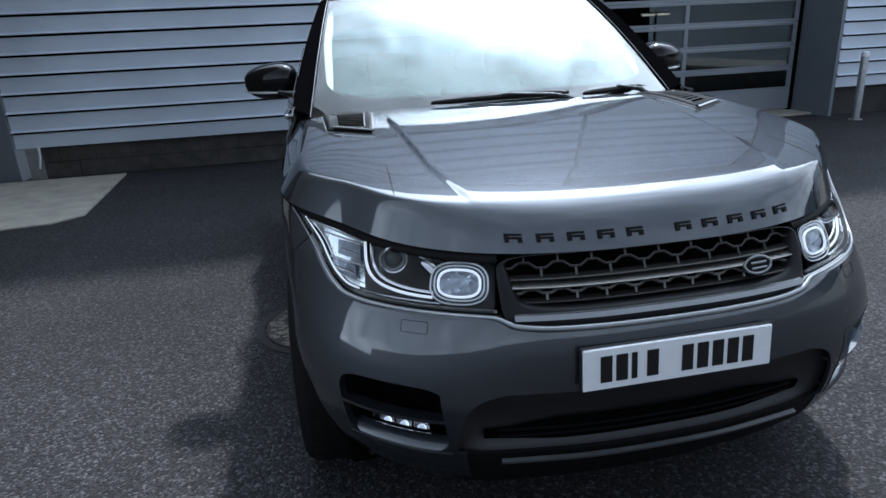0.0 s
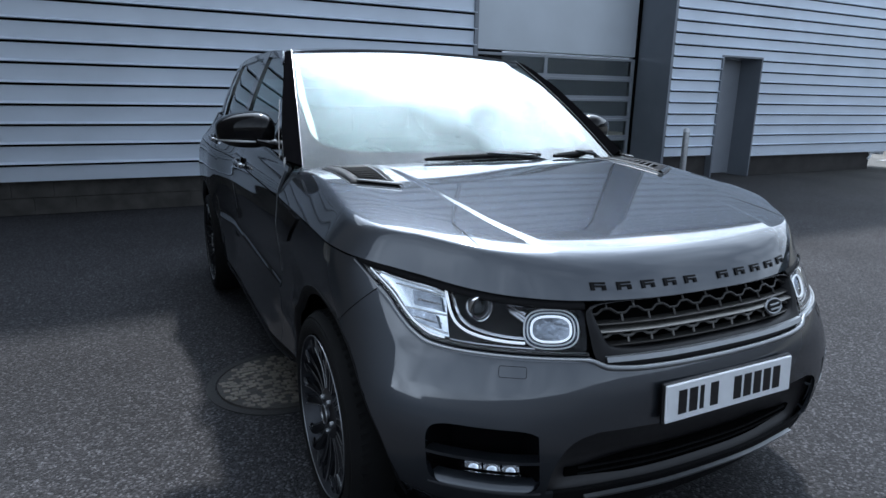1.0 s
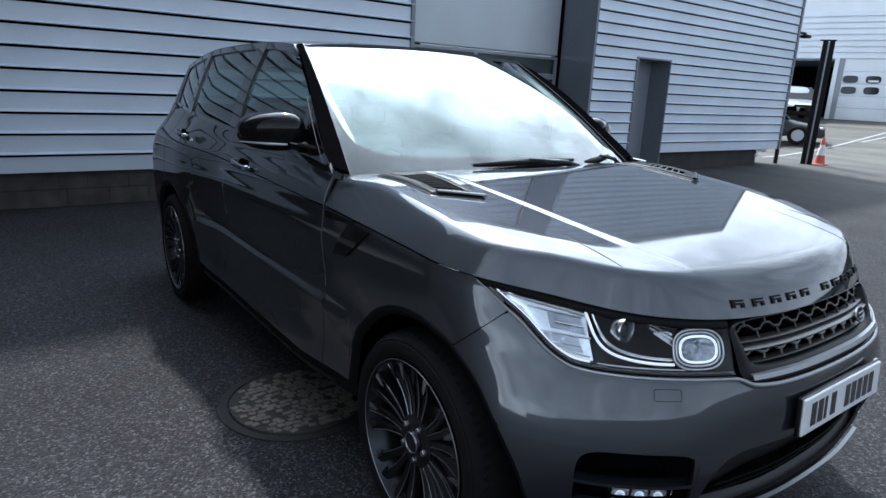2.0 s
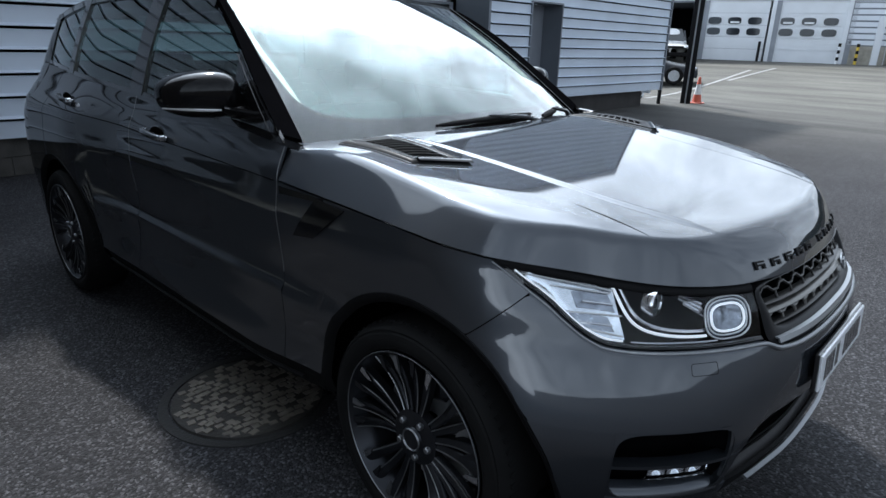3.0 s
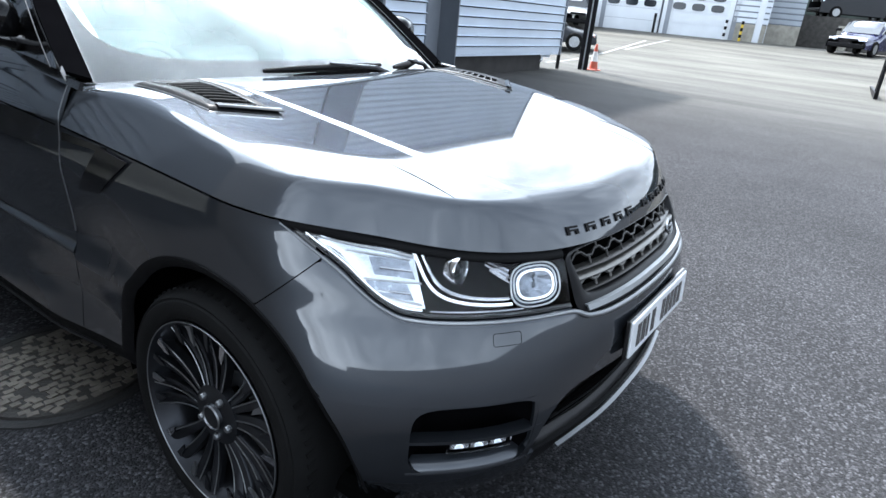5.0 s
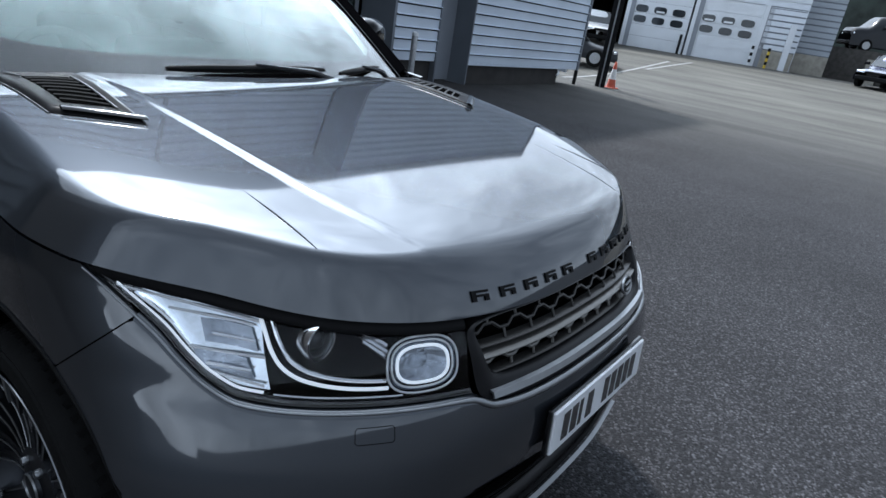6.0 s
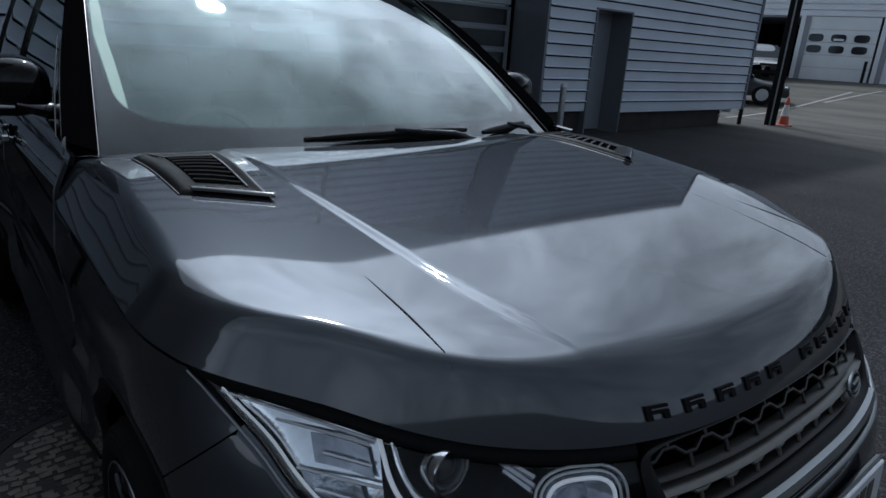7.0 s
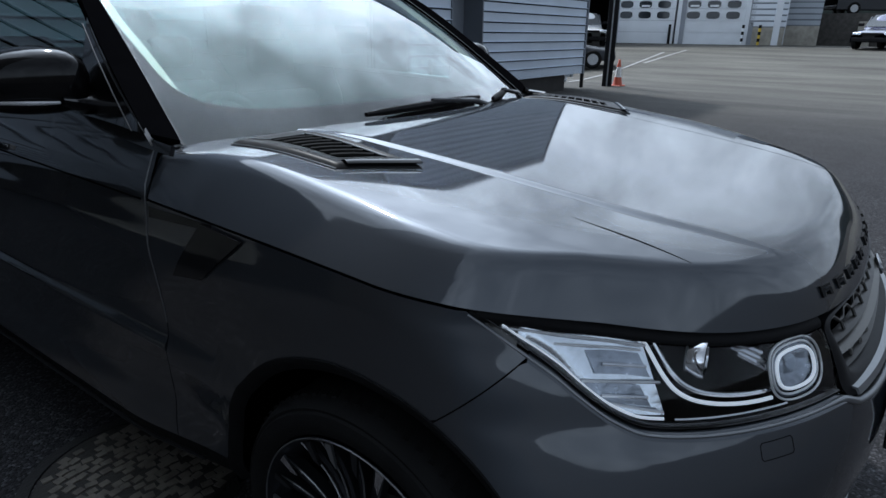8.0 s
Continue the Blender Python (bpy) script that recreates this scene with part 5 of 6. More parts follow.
bm = lathe(bmesh.new(), [(0.175 + 0.016 * math.cos(a), 0.016 * math.sin(a)) for a in [2 * math.pi * i / 10 for i in range(11)]], 36, pose(-0.38, 2.05, 1.08, 65))
part("steering_wheel", bm, LEATHER, cab, "dark leather steering wheel")
part("rear_mirror", boxed(-0.12, 0.12, 2.28, 2.31, 1.55, 1.62, 0.012, None, 2), TRIM, cab)
bm = bmesh.new()
grid(bm, lambda u, v: ((2 * u - 1) * 0.70, 2.42 + 2.1 * v, 1.69 - 0.06 * (2 * u - 1) ** 2 - 0.05 * v), 10, 10)
part("headlining", bm, LEATHER, cab)
# ---- ground ----
def ground_z(x, y):
    return 1.0 * ease(17, 34, x)


def asphalt():
    """Worn asphalt: pale and dark stones, a finer grain, broad stains."""
    m = bpy.data.materials.new("worn_asphalt")
    m.use_nodes = True
    n, l = m.node_tree.nodes, m.node_tree.links
    b = n["Principled BSDF"]
    co = n.new("ShaderNodeTexCoord")

    def noise_at(scale, detail, rough=0.6):
        t = n.new("ShaderNodeTexNoise")
        t.inputs["Scale"].default_value, t.inputs["Detail"].default_value, t.inputs["Roughness"].default_value = scale, detail, rough
        l.new(co.outputs["Object"], t.inputs["Vector"])
        return t

    def ramp(src, stops):
        r = n.new("ShaderNodeValToRGB")
        while len(r.color_ramp.elements) < len(stops):
            r.color_ramp.elements.new(0.5)
        for e, (p, c) in zip(r.color_ramp.elements, stops):
            e.position, e.color = p, (c, c, c * 1.03, 1)
        l.new(src, r.inputs[0])
        return r

    stones = n.new("ShaderNodeTexVoronoi")
    stones.inputs["Scale"].default_value = 105
    l.new(co.outputs["Object"], stones.inputs["Vector"])
    sep = n.new("ShaderNodeSeparateColor")
    l.new(stones.outputs["Color"], sep.inputs[0])
    tone = ramp(sep.outputs[0], [(0.0, 0.012), (0.5, 0.022), (0.8, 0.037), (1.0, 0.086)])
    grain = ramp(noise_at(45, 5, 0.75).outputs[0], [(0.30, 0.55), (0.70, 1.38)])
    stain = ramp(noise_at(0.55, 5).outputs[0], [(0.3, 0.72), (0.7, 1.25)])
    m1, m2 = n.new("ShaderNodeMix"), n.new("ShaderNodeMix")
    for mx in (m1, m2):
        mx.data_type, mx.blend_type = "RGBA", "MULTIPLY"
        mx.inputs[0].default_value = 1.0
    l.new(tone.outputs[0], m1.inputs[6])
    l.new(grain.outputs[0], m1.inputs[7])
    l.new(m1.outputs[2], m2.inputs[6])
    l.new(stain.outputs[0], m2.inputs[7])
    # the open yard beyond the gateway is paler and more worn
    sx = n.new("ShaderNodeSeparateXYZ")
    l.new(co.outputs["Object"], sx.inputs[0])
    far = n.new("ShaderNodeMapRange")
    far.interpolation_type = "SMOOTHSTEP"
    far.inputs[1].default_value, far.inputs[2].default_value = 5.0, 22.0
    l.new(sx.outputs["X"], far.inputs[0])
    # wheel-worn streaks run along the yard
    squash = n.new("ShaderNodeMapping")
    squash.inputs["Scale"].default_value = (1.0, 0.17, 1.0)
    squash.inputs["Rotation"].default_value = (0, 0, radians(-14))
    l.new(co.outputs["Object"], squash.inputs[0])
    worn = n.new("ShaderNodeTexNoise")
    worn.inputs["Scale"].default_value, worn.inputs["Detail"].default_value, worn.inputs["Roughness"].default_value = 0.9, 7, 0.68
    l.new(squash.outputs[0], worn.inputs["Vector"])
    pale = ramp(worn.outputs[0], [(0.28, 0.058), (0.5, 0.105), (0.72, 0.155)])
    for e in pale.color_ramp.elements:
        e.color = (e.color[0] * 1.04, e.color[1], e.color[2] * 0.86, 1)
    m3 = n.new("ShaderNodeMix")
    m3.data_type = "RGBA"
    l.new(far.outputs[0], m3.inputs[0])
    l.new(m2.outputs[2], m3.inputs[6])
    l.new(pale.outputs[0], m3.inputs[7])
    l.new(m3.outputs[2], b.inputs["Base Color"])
    b.inputs["Roughness"].default_value = 0.85
    b.inputs["Specular IOR Level"].default_value = 0.2
    bp = n.new("ShaderNodeBump")
    bp.inputs["Strength"].default_value, bp.inputs["Distance"].default_value = 0.8, 0.006
    l.new(stones.outputs["Distance"], bp.inputs["Height"])
    bp.invert = True
    l.new(bp.outputs[0], b.inputs["Normal"])
    return m


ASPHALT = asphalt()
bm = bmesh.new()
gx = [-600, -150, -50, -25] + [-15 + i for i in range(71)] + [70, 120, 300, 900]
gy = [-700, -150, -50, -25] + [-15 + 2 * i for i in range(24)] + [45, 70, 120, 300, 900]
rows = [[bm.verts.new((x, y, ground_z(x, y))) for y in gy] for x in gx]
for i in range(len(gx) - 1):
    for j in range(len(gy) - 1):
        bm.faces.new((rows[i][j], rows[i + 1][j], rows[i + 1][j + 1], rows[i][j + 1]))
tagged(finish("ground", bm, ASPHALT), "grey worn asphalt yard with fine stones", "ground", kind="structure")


# cover in the asphalt, half under the car
bm = lathe(bmesh.new(), [(0.0, 0.004), (0.30, 0.004), (0.325, 0.006), (0.335, -0.02)], 48)
cover = empty("manhole_cover", "round worn metal cover with a raised block pattern set in asphalt", "manhole cover", pose(-0.915, 2.02, 0.004))
part("plate", bm, IRON, cover)
part("frame", lathe(bmesh.new(), [(0.335, -0.02), (0.337, 0.002), (0.378, 0.002), (0.383, -0.02)], 48), IRONDARK, cover, "dark iron frame")
random.seed(4)
bm = bmesh.new()
for i in range(-9, 10):
    for j in range(-9, 10):
        x, y = 0.043 * (i + 0.5 * (j % 2)) + random.uniform(-0.007, 0.007), 0.034 * j + random.uniform(-0.006, 0.006)
        if math.hypot(x, y) < 0.305 and random.random() > 0.15:
            a = random.uniform(-16, 16)
            box(bm, -0.015 - random.uniform(0, 0.007), 0.016, -0.012 - random.uniform(0, 0.006), 0.012, 0.003, 0.0075 + random.uniform(0, 0.002), 0, Matrix.Translation((x, y, 0)) @ Matrix.Rotation(radians(a), 4, "Z"))
tagged(part("tread_studs", bm, IRONPALE, cover, "worn pale studs"), kind="stuff")

# concrete apron by the wall
bm = bmesh.new()
prism(bm, [(-9, 5.0), (-3.9, 4.97), (-3.45, 5.05), (-3.22, 5.3), (-3.42, 7.55), (-9, 7.55)], -0.02, 0.018)
bmesh.ops.bevel(bm, geom=bm.edges[:], offset=0.006, segments=1, affect="EDGES")
tagged(finish("pavement", bm, CONCRETE), "pale worn concrete apron by the wall", "pavement", kind="structure")
for x, y, w, d, yaw in ((22.2, 9.15, 11.0, 0.12, 3), (26.4, 8.87, 5.0, 0.12, -2)):
    bm = bmesh.new()
    nseg = 24
    c0, s0 = math.cos(radians(yaw)), math.sin(radians(yaw))
    def lp(u, v):
        a, b = (u - 0.5) * w, (v - 0.5) * d
        X, Y = x + a * c0 - b * s0, y + a * s0 + b * c0
        return (X, Y, ground_z(X, Y) + 0.012)
    grid(bm, lp, nseg, 1)
    thick(bm, 0.01)
    tagged(finish("road_marking", bm, LINEPAINT), "worn white painted line on asphalt", "road marking", kind="structure")

# ---- workshop building ----
WALL_Y, BASE_Z, ROOF_Z, DOOR_Y = 7.65, 0.42, 6.35, 8.52


def sheets(parent, x0, x1, z0, z1, y, pitch, material=None):
    """Horizontal ribbed sheets, one to each pitch: a broad flat pan and a raised bead with a sloping top."""
    # black sheet behind the gaps paints the shade of the recessed joints
    part("joint_shade", boxed(x0, x1, y + 0.026, y + 0.0285, z0, z1), VOID, parent, "black backing that puts shade into the sheet joints")
    z = z0
    while z < z1 - 0.02:
        t = min(z + pitch, z1)
        bm = bmesh.new()
        h = t - z
        for prof in (((y, z), (y, z + 0.742 * h), (y + 0.022, z + 0.752 * h)), ((y + 0.022, z + 0.868 * h), (y - 0.044, z + 0.874 * h), (y - 0.047, z + 0.890 * h), (y - 0.008, z + 0.965 * h), (y, z + h))):
            a = [bm.verts.new((x0, yy, zz)) for yy, zz in prof]
            b = [bm.verts.new((x1, yy, zz)) for yy, zz in prof]
            for i in range(len(prof) - 1):
                bm.faces.new((a[i], b[i], b[i + 1], a[i + 1]))
        thick(bm, 0.004)
        part("cladding_sheet", bm, material or CLAD, parent, "", 20)
        z = t


def wall_run(name, x0, x1, label, z0=BASE_Z, z1=ROOF_Z, pitch=0.235, y=WALL_Y, core_low=0.0):
    w = empty(name, label, "wall", kind="structure")
    part("core", boxed(x0, x1, y + 0.03, y + 0.25, z0 + core_low, z1), CLADDARK, w)
    sheets(w, x0, x1, z0, z1, y, pitch)
    return w


def plinth(w, x0, x1, y, top):
    """A course of rough blocks under the sheets."""
    part("bed", boxed(x0, x1, y + 0.02, y + 0.2, -0.05, top), BLOCK, w)
    x = x0
    k = 0
    for zz in (0.0, top / 2):
        x = x0 - (0.22 if k else 0)
        k += 1
        while x < x1 - 0.01:
            a, b = max(x, x0), min(x + 0.44, x1)
            if b - a > 0.05:
                part("block", boxed(a + 0.004, b - 0.004, y + random.uniform(-0.002, 0.004), y + 0.06, zz + 0.004, zz + top / 2 - 0.006), BLOCK, w)
            x += 0.44


west = wall_run("wall_west", -4.70, 3.32, "pale blue-grey ribbed steel wall on a block plinth")
plinth(west, -4.45, 3.30, WALL_Y + 0.08, BASE_Z)
bm = bmesh.new()
tube(bm, [(-4.42, WALL_Y - 0.03, BASE_Z + 0.02), (-4.43, WALL_Y - 0.04, 0.30), (-4.46, WALL_Y - 0.05, 0.15)], 0.014, 8)
part("overflow_pipe", bm, WHITE, west, "short white overflow pipe")
bm = boxed(3.28, 3.345, WALL_Y - 0.03, DOOR_Y, 0.0, ROOF_Z)
tagged(finish("trim", bm, CLADDARK), "grey folded corner flashing", "trim", kind="structure")
bm = boxed(-5.9, -4.705, WALL_Y - 0.04, WALL_Y + 0.25, 0, ROOF_Z, 0.006)
tagged(finish("wall_pier", bm, CLADDARK), "smooth blue-grey steel pier", "wall", kind="structure")
# unseen wall, added dark so the car's wing reflects less light
tagged(finish("wall_unseen_west", boxed(-16, -5.92, WALL_Y, WALL_Y + 0.25, 0, ROOF_Z), DARKWALL), "unseen dark wall added beside the workshop to darken reflections", "wall", kind="structure")

# recessed bay with the sectional door
bm = boxed(3.35, 7.40, DOOR_Y, DOOR_Y + 0.2, 2.30, 4.10)
tagged(finish("wall_bay", bm, FLASHPALE), "plain pale grey sheet wall over a shutter", "wall", kind="structure")
wall_run("wall_bay_upper", 3.35, 7.40, "pale blue-grey ribbed steel wall over the door bay", 4.10, ROOF_Z, y=DOOR_Y - 0.02)
for z in (3.35,):
    tagged(finish("trim", boxed(3.35, 7.36, DOOR_Y - 0.006, DOOR_Y, z, z + 0.012), CLADDARK), "fine joint in the sheet wall", "trim", kind="structure")
bm = boxed(7.37, 7.43, WALL_Y - 0.03, DOOR_Y + 0.2, 0, ROOF_Z)
tagged(finish("wall_return", bm, CLADDARK), "dark grey steel side of the door bay", "wall", kind="structure")
tagged(finish("door_sill", boxed(3.2, 7.6, DOOR_Y - 0.55, DOOR_Y + 0.3, -0.05, 0.035, 0.01), CONCRETE), "pale concrete threshold", "threshold", kind="structure")
sect = empty("door_1", "grey glazed sectional workshop door, closed", "garage door", pose(0, 0, 0), kind="structure")
for i in range(6):
    z = 0.06 + 0.33 * (i > 0) + 0.374 * max(0, i - 1)
    h = 0.33 if i == 0 else 0.374
    fr = node("section", sect, "glazed door section" if i else "solid bottom section")
    if i == 0:
        part("panel", boxed(3.42, 7.33, DOOR_Y - 0.02, DOOR_Y + 0.03, z, z + h - 0.004, 0.004), FLASHGREY, fr)
        continue
    for x0, x1, z0, z1 in ((3.42, 7.33, z, z + 0.05), (3.42, 7.33, z + h - 0.05, z + h - 0.004), (3.42, 3.50, z + 0.05, z + h - 0.05), (5.21, 5.28, z + 0.05, z + h - 0.05), (7.25, 7.33, z + 0.05, z + h - 0.05)):
        part("rail", boxed(x0, x1, DOOR_Y - 0.02, DOOR_Y + 0.03, z0, z1, 0.003), FLASHGREY, fr)
    for x0, x1 in ((3.50, 5.21), (5.28, 7.25)):
        part("pane", boxed(x0, x1, DOOR_Y + 0.005, DOOR_Y + 0.011, z + 0.05, z + h - 0.05), SHOPGLASS, fr)
# wall colour is near black, so the unlit interior stays dark behind the panes
tagged(finish("wall_inside", boxed(3.4, 7.35, DOOR_Y + 5, DOOR_Y + 5.1, 0, 4), VOID), "near-black back wall painting the unlit workshop interior", "wall", kind="structure")
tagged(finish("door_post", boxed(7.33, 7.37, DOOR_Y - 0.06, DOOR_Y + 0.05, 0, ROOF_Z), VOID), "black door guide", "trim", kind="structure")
for x, z in ((6.1, 1.78), (4.4, 1.9)):
    lampb = empty("tube_light", "pale tube light inside the dim workshop", "light", pose(x, DOOR_Y + 2.5, z))
    part("tube", tube(bmesh.new(), [(-0.3, 0, 0), (0.3, 0, 0)], 0.02, 8), TUBE, lampb)
    part("housing", boxed(-0.32, 0.32, -0.04, 0.04, 0.02, 0.05), WHITE, lampb)
    part("stand", boxed(-0.02, 0.02, -0.02, 0.02, -z, 0.02), TRIM, lampb)

# east wing with a doorway
EZ = 0.46
east = empty("wall_east", "pale blue-grey ribbed steel wall with a doorway", "wall", kind="structure")
AX0, AX1, ATOP = 8.75, 9.81, 2.33
part("core", boxed(7.43, AX0 - 0.03, WALL_Y + 0.03, WALL_Y + 0.25, EZ, ROOF_Z), CLADDARK, east)
part("core", boxed(AX1 + 0.03, 15.0, WALL_Y + 0.03, WALL_Y + 0.25, EZ, ROOF_Z), CLADDARK, east)
part("core", boxed(AX0 - 0.03, AX1 + 0.03, WALL_Y + 0.03, WALL_Y + 0.25, ATOP + 0.02, ROOF_Z), CLADDARK, east)
n = 9
sheets(east, 7.46, AX0 - 0.03, EZ, EZ + 0.2078 * n, WALL_Y, 0.2078)
sheets(east, AX1 + 0.03, 15.05, EZ, EZ + 0.2078 * n, WALL_Y, 0.2078)
sheets(east, 7.46, 15.05, EZ + 0.2078 * n, ROOF_Z, WALL_Y, 0.2078)
part("reveal", boxed(AX0 - 0.035, AX0, WALL_Y - 0.035, WALL_Y + 0.5, 0, ATOP), CLADDARK, east)
part("reveal", boxed(AX1, AX1 + 0.035, WALL_Y - 0.035, WALL_Y + 0.5, 0, ATOP), CLADDARK, east)
part("reveal", boxed(AX0 - 0.035, AX1 + 0.035, WALL_Y - 0.035, WALL_Y + 0.5, ATOP, ATOP + 0.03), CLADDARK, east)
for x0, x1 in ((7.5, AX0 - 0.04), (AX1 + 0.04, 14.2)):
    part("plinth", boxed(x0, x1, WALL_Y + 0.10, WALL_Y + 0.24, -0.05, EZ - 0.03, 0.006), DARKWALL, east, "smooth dark rendered plinth")
part("foot_trim", boxed(AX1 + 0.04, 15.0, WALL_Y - 0.02, WALL_Y + 0.02, EZ - 0.045, EZ - 0.004), CLAD, east, "pale folded sheet foot")
bm = bmesh.new()
tube(bm, [(14.02, WALL_Y + 0.02, EZ - 0.04), (14.02, WALL_Y - 0.03, EZ - 0.14), (13.90, WALL_Y - 0.05, EZ - 0.20)], 0.028, 10)
part("overflow_pipe", bm, WHITE, east, "short white overflow pipe")
side = empty("door_2", "plain grey steel side door, closed", "door", kind="structure")
part("leaf", boxed(AX0 + 0.01, AX1 - 0.01, WALL_Y + 0.44, WALL_Y + 0.49, 0.03, ATOP - 0.01, 0.004), FLASHGREY, side)
part("handle", boxed(AX0 + 0.10, AX0 + 0.13, WALL_Y + 0.39, WALL_Y + 0.44, 1.0, 1.14, 0.005), STEEL, side)
endw = empty("wall_end", "end wall of the workshop", "wall", kind="structure")
part("core", boxed(14.95, 15.05, WALL_Y + 0.26, 30, 0.3, ROOF_Z), CLAD, endw)
part("corner", boxed(15.05, 15.12, WALL_Y - 0.04, WALL_Y + 0.3, 0.4, ROOF_Z), CLADDARK, endw)
tagged(finish("roof", boxed(-16, 15.12, WALL_Y - 0.05, 30, ROOF_Z, ROOF_Z + 0.25), CLADDARK), "flat grey workshop roof", "roof", kind="structure")
lampw = empty("wall_lamp", "small dark bracket lamp on the wall corner", "lamp", pose(15.12, WALL_Y, 3.35))
part("bracket", boxed(0, 0.35, -0.03, 0.03, 0, 0.05), TRIM, lampw)
part("head", boxed(0.25, 0.5, -0.1, 0.1, -0.08, 0.0, 0.02), TRIM, lampw)

# bollard
bol = empty("bollard", "galvanised steel bollard with a pale cap", "bollard", pose(7.42, 7.12, 0))
part("post", lathe(bmesh.new(), [(0.0, -0.05), (0.055, -0.05), (0.055, 0.95), (0.052, 0.96)], 20), STEEL, bol)
part("cap", lathe(bmesh.new(), [(0.058, 0.95), (0.06, 0.975), (0.045, 1.01), (0.02, 1.025), (0.0, 1.028)], 20), WHITE, bol, "pale domed cap")
part("foot", lathe(bmesh.new(), [(0.0, 0.01), (0.1, 0.01), (0.1, -0.02)], 20), STEEL, bol)

# unseen plain walls, added to close the yard, block sky and darken reflections
tagged(finish("wall_unseen_side", boxed(-7.0, -6.7, 0.9, WALL_Y - 0.1, 0, 15.0), DARKWALL), "unseen dark wall added beside the yard to block sky", "wall", kind="structure")

tagged(finish("wall_unseen_south", boxed(-45.0, 60.0, -12.4, -12.0, 0, 3.0), DARKWALL), "unseen dark wall added across the yard to block low sky", "wall", kind="structure")
tagged(finish("wall_unseen_near", boxed(-6.6, -4.2, 0.65, 5.0, 0, 15.0), DARKWALL), "unseen dark wall added near the car to block sky", "wall", kind="structure")
tagged(finish("wall_unseen_bay", boxed(-4.195, -3.5, 0.65, 3.3, 0, 15.0), DARKWALL), "unseen dark bay added to the wall to block sky", "wall", kind="structure")

# ---- gateway ----
gate = empty("gate_post", "tall black steel gate post with a grey centre", "post", pose(16.25, 7.36, 0, 0, 0, -67))
for dx in (-0.09, 0.07):
    part("upright", boxed(dx - 0.06, dx + 0.06, -0.05, 0.05, -0.05, 3.25, 0.006), BLACKPOST, gate)
part("web", boxed(-0.03, 0.01, -0.02, 0.02, 0.0, 3.22), STEEL, gate)
part("top_plate", boxed(-0.22, 0.16, -0.06, 0.06, 3.25, 3.28), BLACKPOST, gate)
thin = empty("fence_post", "thin black steel post", "post", pose(15.3, 7.75, 0))
part("upright", boxed(-0.04, 0.04, -0.04, 0.04, -0.05, 3.2, 0.005), BLACKPOST, thin)
CONE = Matrix.Diagonal((0.8, 0.8, 0.8, 1))
cone = empty("traffic_cone", "orange and white traffic cone on asphalt", "traffic cone", pose(16.58, 7.17, 0) @ CONE)
part("base", boxed(-0.22, 0.22, -0.22, 0.22, 0, 0.04, 0.015), ORANGE, cone)
part("lower_body", lathe(bmesh.new(), [(0.17, 0.04), (0.125, 0.32)], 24), ORANGE, cone)
part("sleeve", lathe(bmesh.new(), [(0.126, 0.32), (0.075, 0.68)], 24), CONEWHITE, cone, "white reflective sleeve")
part("tip", lathe(bmesh.new(), [(0.076, 0.68), (0.04, 0.92), (0.03, 0.94), (0.0, 0.94)], 24), ORANGE, cone)
p2 = empty("sliding_gate", "black steel sliding gate end with a wheel", "gate", pose(19.6, 0.0, 0, 0, 0, 5))
for x in (0.0, 0.45):
    part("upright", boxed(x - 0.04, x + 0.04, -0.04, 0.04, 0.1, 1.75, 0.005), BLACKPOST, p2)
part("rail", boxed(-0.04, 3.0, -0.05, 0.05, 0.08, 0.26, 0.006), BLACKPOST, p2)
part("rail", boxed(-0.04, 3.0, -0.04, 0.04, 1.7, 1.78, 0.006), BLACKPOST, p2)
for x in (0.15, 1.6):
    part("wheel", lathe(bmesh.new(), [(0, -0.03), (0.09, -0.03), (0.1, 0), (0.09, 0.03), (0, 0.03)], 20, pose(x, 0, 0.10, 90)), TRIM, p2)

# ---- garage block across the yard ----
GZ = ground_z(34, 10)
ang = math.degrees(math.atan2(-6.5, 2.0))
gar = empty("garage_building", "white sheet-clad garage block with sectional doors", "building", pose(33.22, 10.66, GZ, 0, 0, ang) @ Matrix.Diagonal((0.96, 1, 1, 1)))
DW, DH = 3.25, 2.9


def clad_panel(parent, x0, x1, y, z0, z1, pitch, name="cladding_sheet", material=None):
    z = z0
    while z < z1 - 0.02:
        t = min(z + pitch, z1)
        part(name, boxed(x0, x1, y - 0.05, y, z, t - 0.07), material or CLADPALE, parent)
        z = t


part("wall", boxed(-3.9, 5.35, 0.03, 9, DH, 6.0), CLADPALE, gar, "white upper wall")
part("back_wall", boxed(-12, 5.3, 8.5, 9, -0.2, 6.0), CLADDARK, gar)
clad_panel(gar, -12, 5.35, 0.0, DH + 0.02, 5.15, 0.28)
part("upper_wall", boxed(-12, 5.35, 0.02, 0.2, DH, 6.0), FLASHWHITE, gar, "white upper wall")
part("side_wall", boxed(-0.05, 5.35, 0.10, 0.2, 0, DH), CLADPALE, gar)
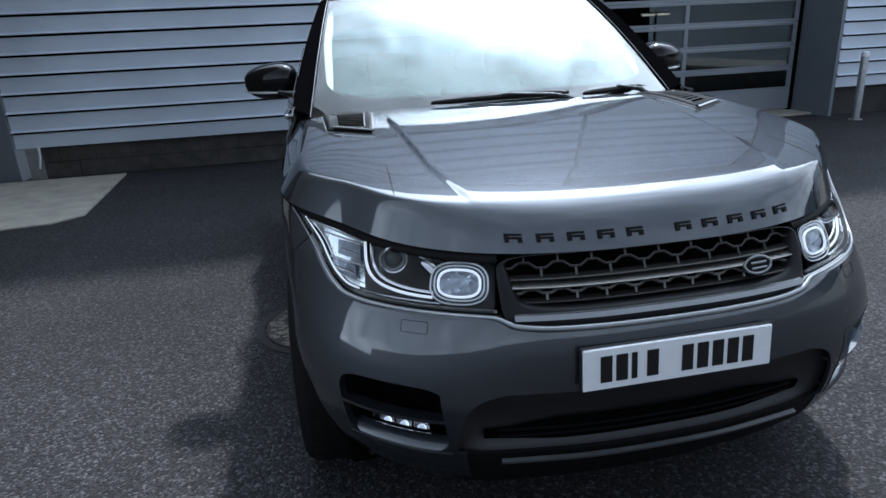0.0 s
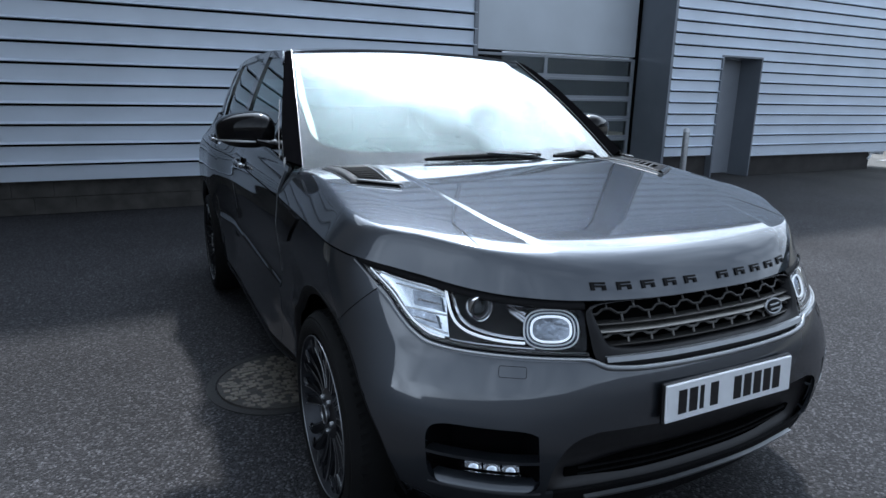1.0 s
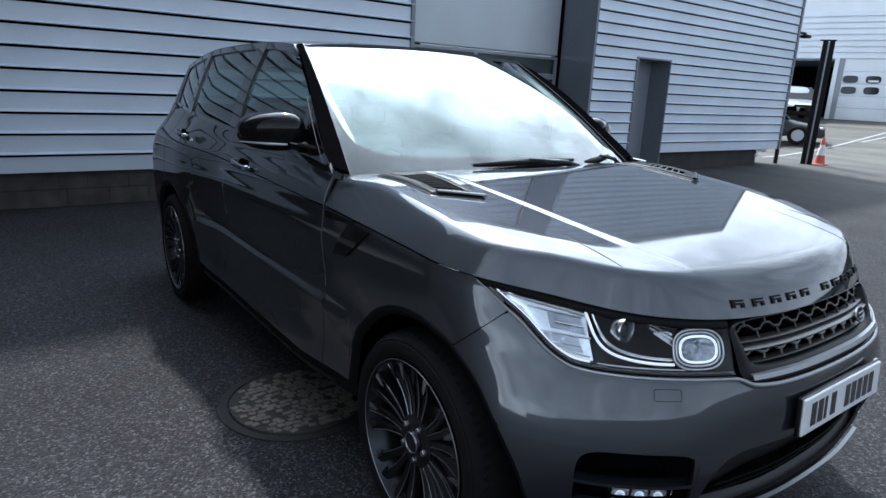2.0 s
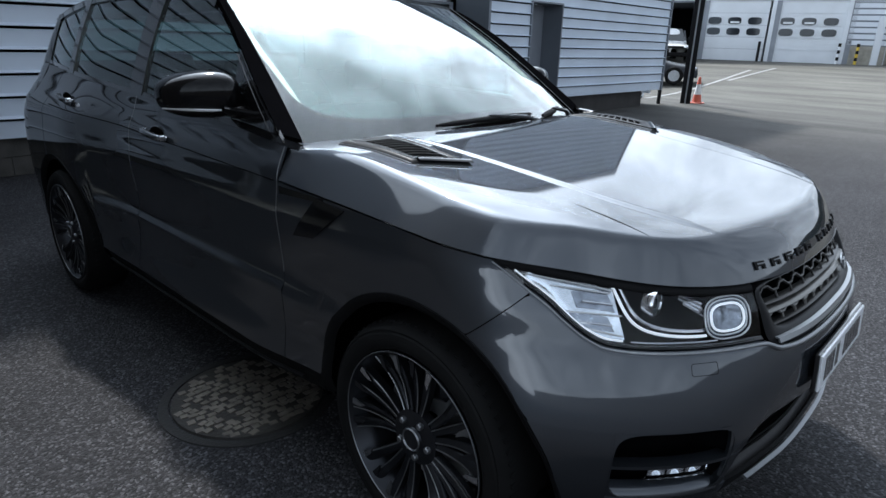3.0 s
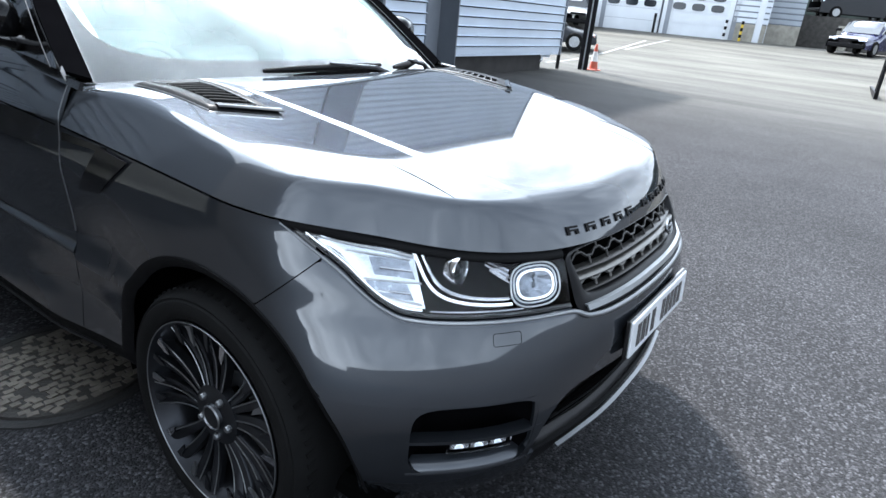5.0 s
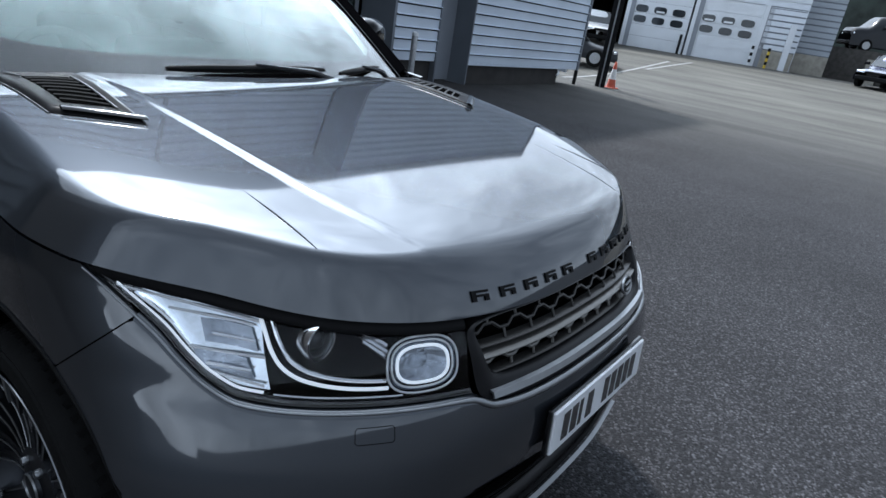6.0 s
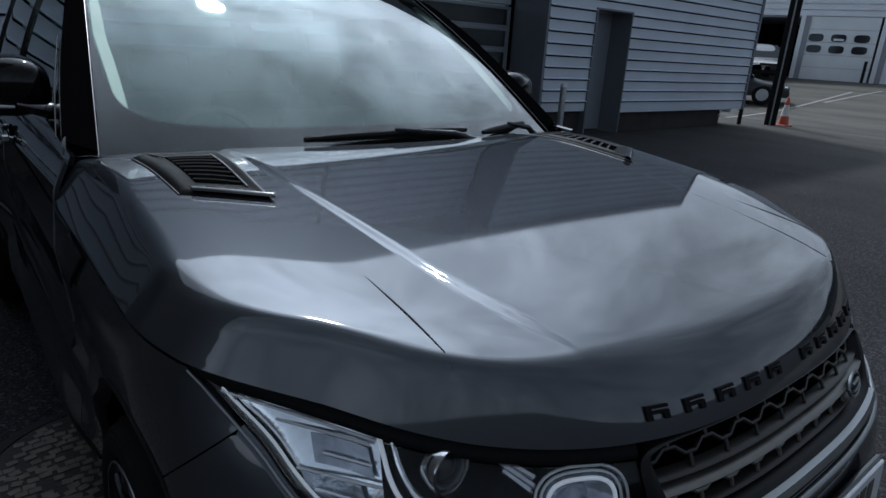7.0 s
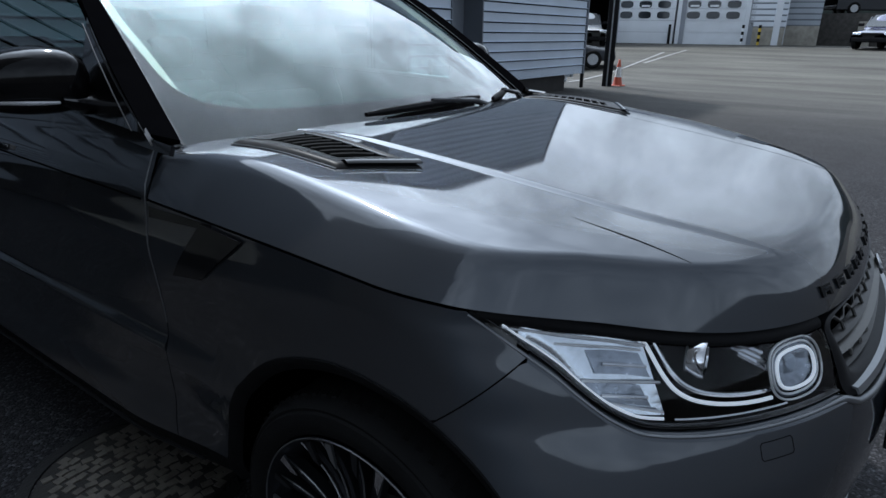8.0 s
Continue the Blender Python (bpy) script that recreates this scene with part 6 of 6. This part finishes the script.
for i, x0 in enumerate((-3.35, 0.15)):
    d = node("garage_door", gar, "white sectional garage door with six rounded windows")
    for j in range(5):
        part("section", boxed(x0 + 0.02, x0 + DW - 0.05, -0.02, 0.03, j * DH / 5, (j + 1) * DH / 5 - 0.012), FLASHWHITE, d)
    for r in (0, 1):
        for c in range(3):
            xc, zc = x0 + 0.62 + c * 0.98, 1.42 + 0.52 * r
            out = [(xc + 0.33 * math.copysign(abs(math.cos(a)) ** 0.6, math.cos(a)), zc + 0.175 * math.copysign(abs(math.sin(a)) ** 0.6, math.sin(a))) for a in [2 * math.pi * q / 24 for q in range(24)]]
            part("window", prism(bmesh.new(), out, 0, 0.02, Matrix(((1, 0, 0, 0), (0, 0, -1, -0.025), (0, 1, 0, 0), (0, 0, 0, 1)))), DARKGLASS, d, "dark rounded window")
            # white strips paint the bright reflections in some of the panes
            if r == 1 and (c == 1 or (i == 1 and c == 0)):
                part("window_reflection", boxed(xc - 0.2, xc + 0.24, -0.052, -0.047, zc - 0.12, zc - 0.03), WHITE, d, "white strip painted as a window reflection")
for x in (-3.45, 0.05, 3.45):
    part("door_post", boxed(x - 0.1, x + 0.1, -0.12, 0.02, 0, DH + 0.02), FLASHWHITE, gar)
    # grey strip paints the shaded face of the white jamb
    part("guide", boxed(x + 0.1, x + 0.34, -0.07, 0.02, 0, DH), FLASHGREY, gar)
for x in (-0.35, 3.3, 4.1):
    for j in range(6):
        part("guard_band", lathe(bmesh.new(), [(0.07, j * 0.16), (0.07, j * 0.16 + 0.16)], 12, Matrix.Translation((x, -0.35, 0))), BLACKPOST if j % 2 or x < 0 else YELLOW if x > 4 else WHITE, gar, "striped guard post band")
part("end_wall", boxed(3.6, 5.3, -0.015, 0.1, 0.85, DH), CLADDARK, gar)
part("end_base", boxed(3.6, 5.3, -0.04, 0.1, -0.1, 0.85), CONCRETE, gar)
part("corner_post", boxed(4.75, 5.05, -0.2, 0.1, -0.1, 2.2), FLASHWHITE, gar, "short white corner post")
# the annexe's shaded side is painted with the darker cladding copy
clad_panel(gar, 5.36, 7.12, 1.2, 1.0, 5.2, 0.28, "cladding_sheet", CLADSHADE)
clad_panel(gar, 3.6, 5.34, -0.02, 0.9, DH, 0.28)
part("annexe", boxed(5.36, 7.12, 1.205, 8, 0.9, 5.2), CLADDARK, gar, "lower clad annexe")
part("annexe_base", boxed(5.36, 7.12, 1.15, 8, -0.1, 0.95), CONCRETE, gar)
part("sign", boxed(-1.25, 0.35, -0.08, 0.02, 5.45, 5.72, 0.01), SIGNBLUE, gar, "plain dark blue sign board")
part("sign_top", boxed(-1.25, 0.35, -0.07, 0.02, 5.72, 5.95, 0.01), FLASHWHITE, gar, "white sign board")
# near-black back wall carries the shade under the carport roof
part("carport_wall", boxed(-12, -3.6, 6, 6.2, 0, DH), VOID, gar)
part("carport_roof", boxed(-12, -3.4, 0.05, 8, DH - 0.08, DH), CLADDARK, gar)
# retaining wall and raised parking behind
tagged(finish("wall_retaining", boxed(38.0, 75, -9.0, 4.9, 0.8, 2.6), BLOCK), "dark weathered retaining wall", "wall", kind="structure")
tagged(finish("wall_pier", boxed(37.6, 37.98, 2.3, 2.9, 0.9, 2.2), CONCRETE), "pale concrete pier on the retaining wall", "wall", kind="structure")
tagged(finish("backdrop", boxed(76, 80, -60, 30, 0, 9), HEDGE), "distant dark hedge and buildings", "backdrop", kind="structure")


# ---- parked cars ----
def parked_car(label, m, paint, tall, length=4.5, boxy=False):
    e = empty("parked_car", label, "car", m, "cars parked in the yard")
    h, w = tall, 0.9
    prof = smooth([(0, 0.30 * h + 0.22), (0.06, 0.5 * h), (0.25, 0.60 * h), (0.40, 0.97 * h), (0.62, h), (0.82, 0.94 * h), (0.95, 0.66 * h), (1.0, 0.45 * h)])
    if boxy:
        prof = smooth([(0, 0.50 * h), (0.03, 0.60 * h), (0.16, 0.66 * h), (0.28, 0.96 * h), (0.45, h), (0.95, 0.98 * h), (1.0, 0.7 * h)])
    bm = bmesh.new()

    def body(u, v):
        y, a = u * length, math.pi * v
        top = prof(u)
        wd = w * (1 - 0.12 * (abs(2 * u - 1) ** 4))
        z = 0.28 + (top - 0.28) * math.sin(a) ** 0.5
        sh = 1 - 0.24 * ease(0.6 * h, h, z)
        return (math.copysign(abs(math.cos(a)) ** 0.35, math.cos(a)) * wd * sh, y, z)
    grid(bm, body, 36, 28)
    part("body", bm, paint, e)
    for k in (-1, 1):
        bm = bmesh.new()
        prism(bm, [(0.30 * length, 0.63 * h), (0.41 * length, 0.92 * h), (0.80 * length, 0.90 * h), (0.90 * length, 0.66 * h)], 0, 0.05, Matrix(((0, 0, k, k * w * 0.86), (1, 0, 0, 0), (0, 1, 0, 0), (0, 0, 0, 1))))
        part("side_window", bm, DARKGLASS, e)
        for y in (0.18 * length, 0.80 * length):
            wm = part("wheel", lathe(bmesh.new(), [(0.2, 0.0), (0.3, 0.01), (0.33, -0.02), (0.33, -0.18), (0.2, -0.2)], 24), RUBBER, e)
            wm.matrix_basis = pose(k * (w + 0.01), y, 0.33, 0, 90 * k, 0)
            part("hub", lathe(bmesh.new(), [(0, 0.005), (0.06, 0.0), (0.2, 0.002), (0.205, -0.03)], 20), STEEL, wm)
        part("headlight", boxed(k * 0.6 - 0.18, k * 0.6 + 0.18, 0.05, 0.16, 0.52 * h - 0.2, 0.52 * h - 0.08, 0.03), REFLECT, e)
    bm = bmesh.new()
    grid(bm, lambda u, v: ((2 * u - 1) * (0.74 - 0.10 * v), length * (0.262 + 0.135 * v) - 0.02, 0.63 * h + 0.33 * h * v), 8, 4)
    thick(bm, 0.01)
    part("windscreen", bm, DARKGLASS, e)
    part("bumper", boxed(-0.75, 0.75, -0.02, 0.12, 0.3, 0.5, 0.04), TRIM, e)
    part("grille", boxed(-0.40, 0.40, 0.0, 0.10, 0.52 * h - 0.19, 0.52 * h - 0.09, 0.02), TRIM, e, "black grille")
    for k in (-1, 1):
        part("door_mirror", boxed(k * 1.0 - 0.11, k * 1.0 + 0.11, 0.30 * length, 0.30 * length + 0.12, 0.64 * h, 0.64 * h + 0.14, 0.03), TRIM, e, "black door mirror")
    return e


parked_car("white sport utility vehicle parked under a canopy", pose(28.9, 13.5, ground_z(29.5, 14.5), 0, 0, -52) , CARWHITE, 1.7)
parked_car("dark grey saloon car parked beside the wall", pose(22.35, 9.62, ground_z(22.0, 10.5), 0, 0, 23.6), CARDARK, 1.42)
parked_car("dark blue hatchback parked by a retaining wall", pose(31.0, 1.9, ground_z(31.5, 1.6), 0, 0, -107), CARBLUE, 1.5)
parked_car("dark van parked on raised ground", pose(41.2, 4.7, 2.6, 0, 0, -150), CARDARK, 1.95, 4.8, True)
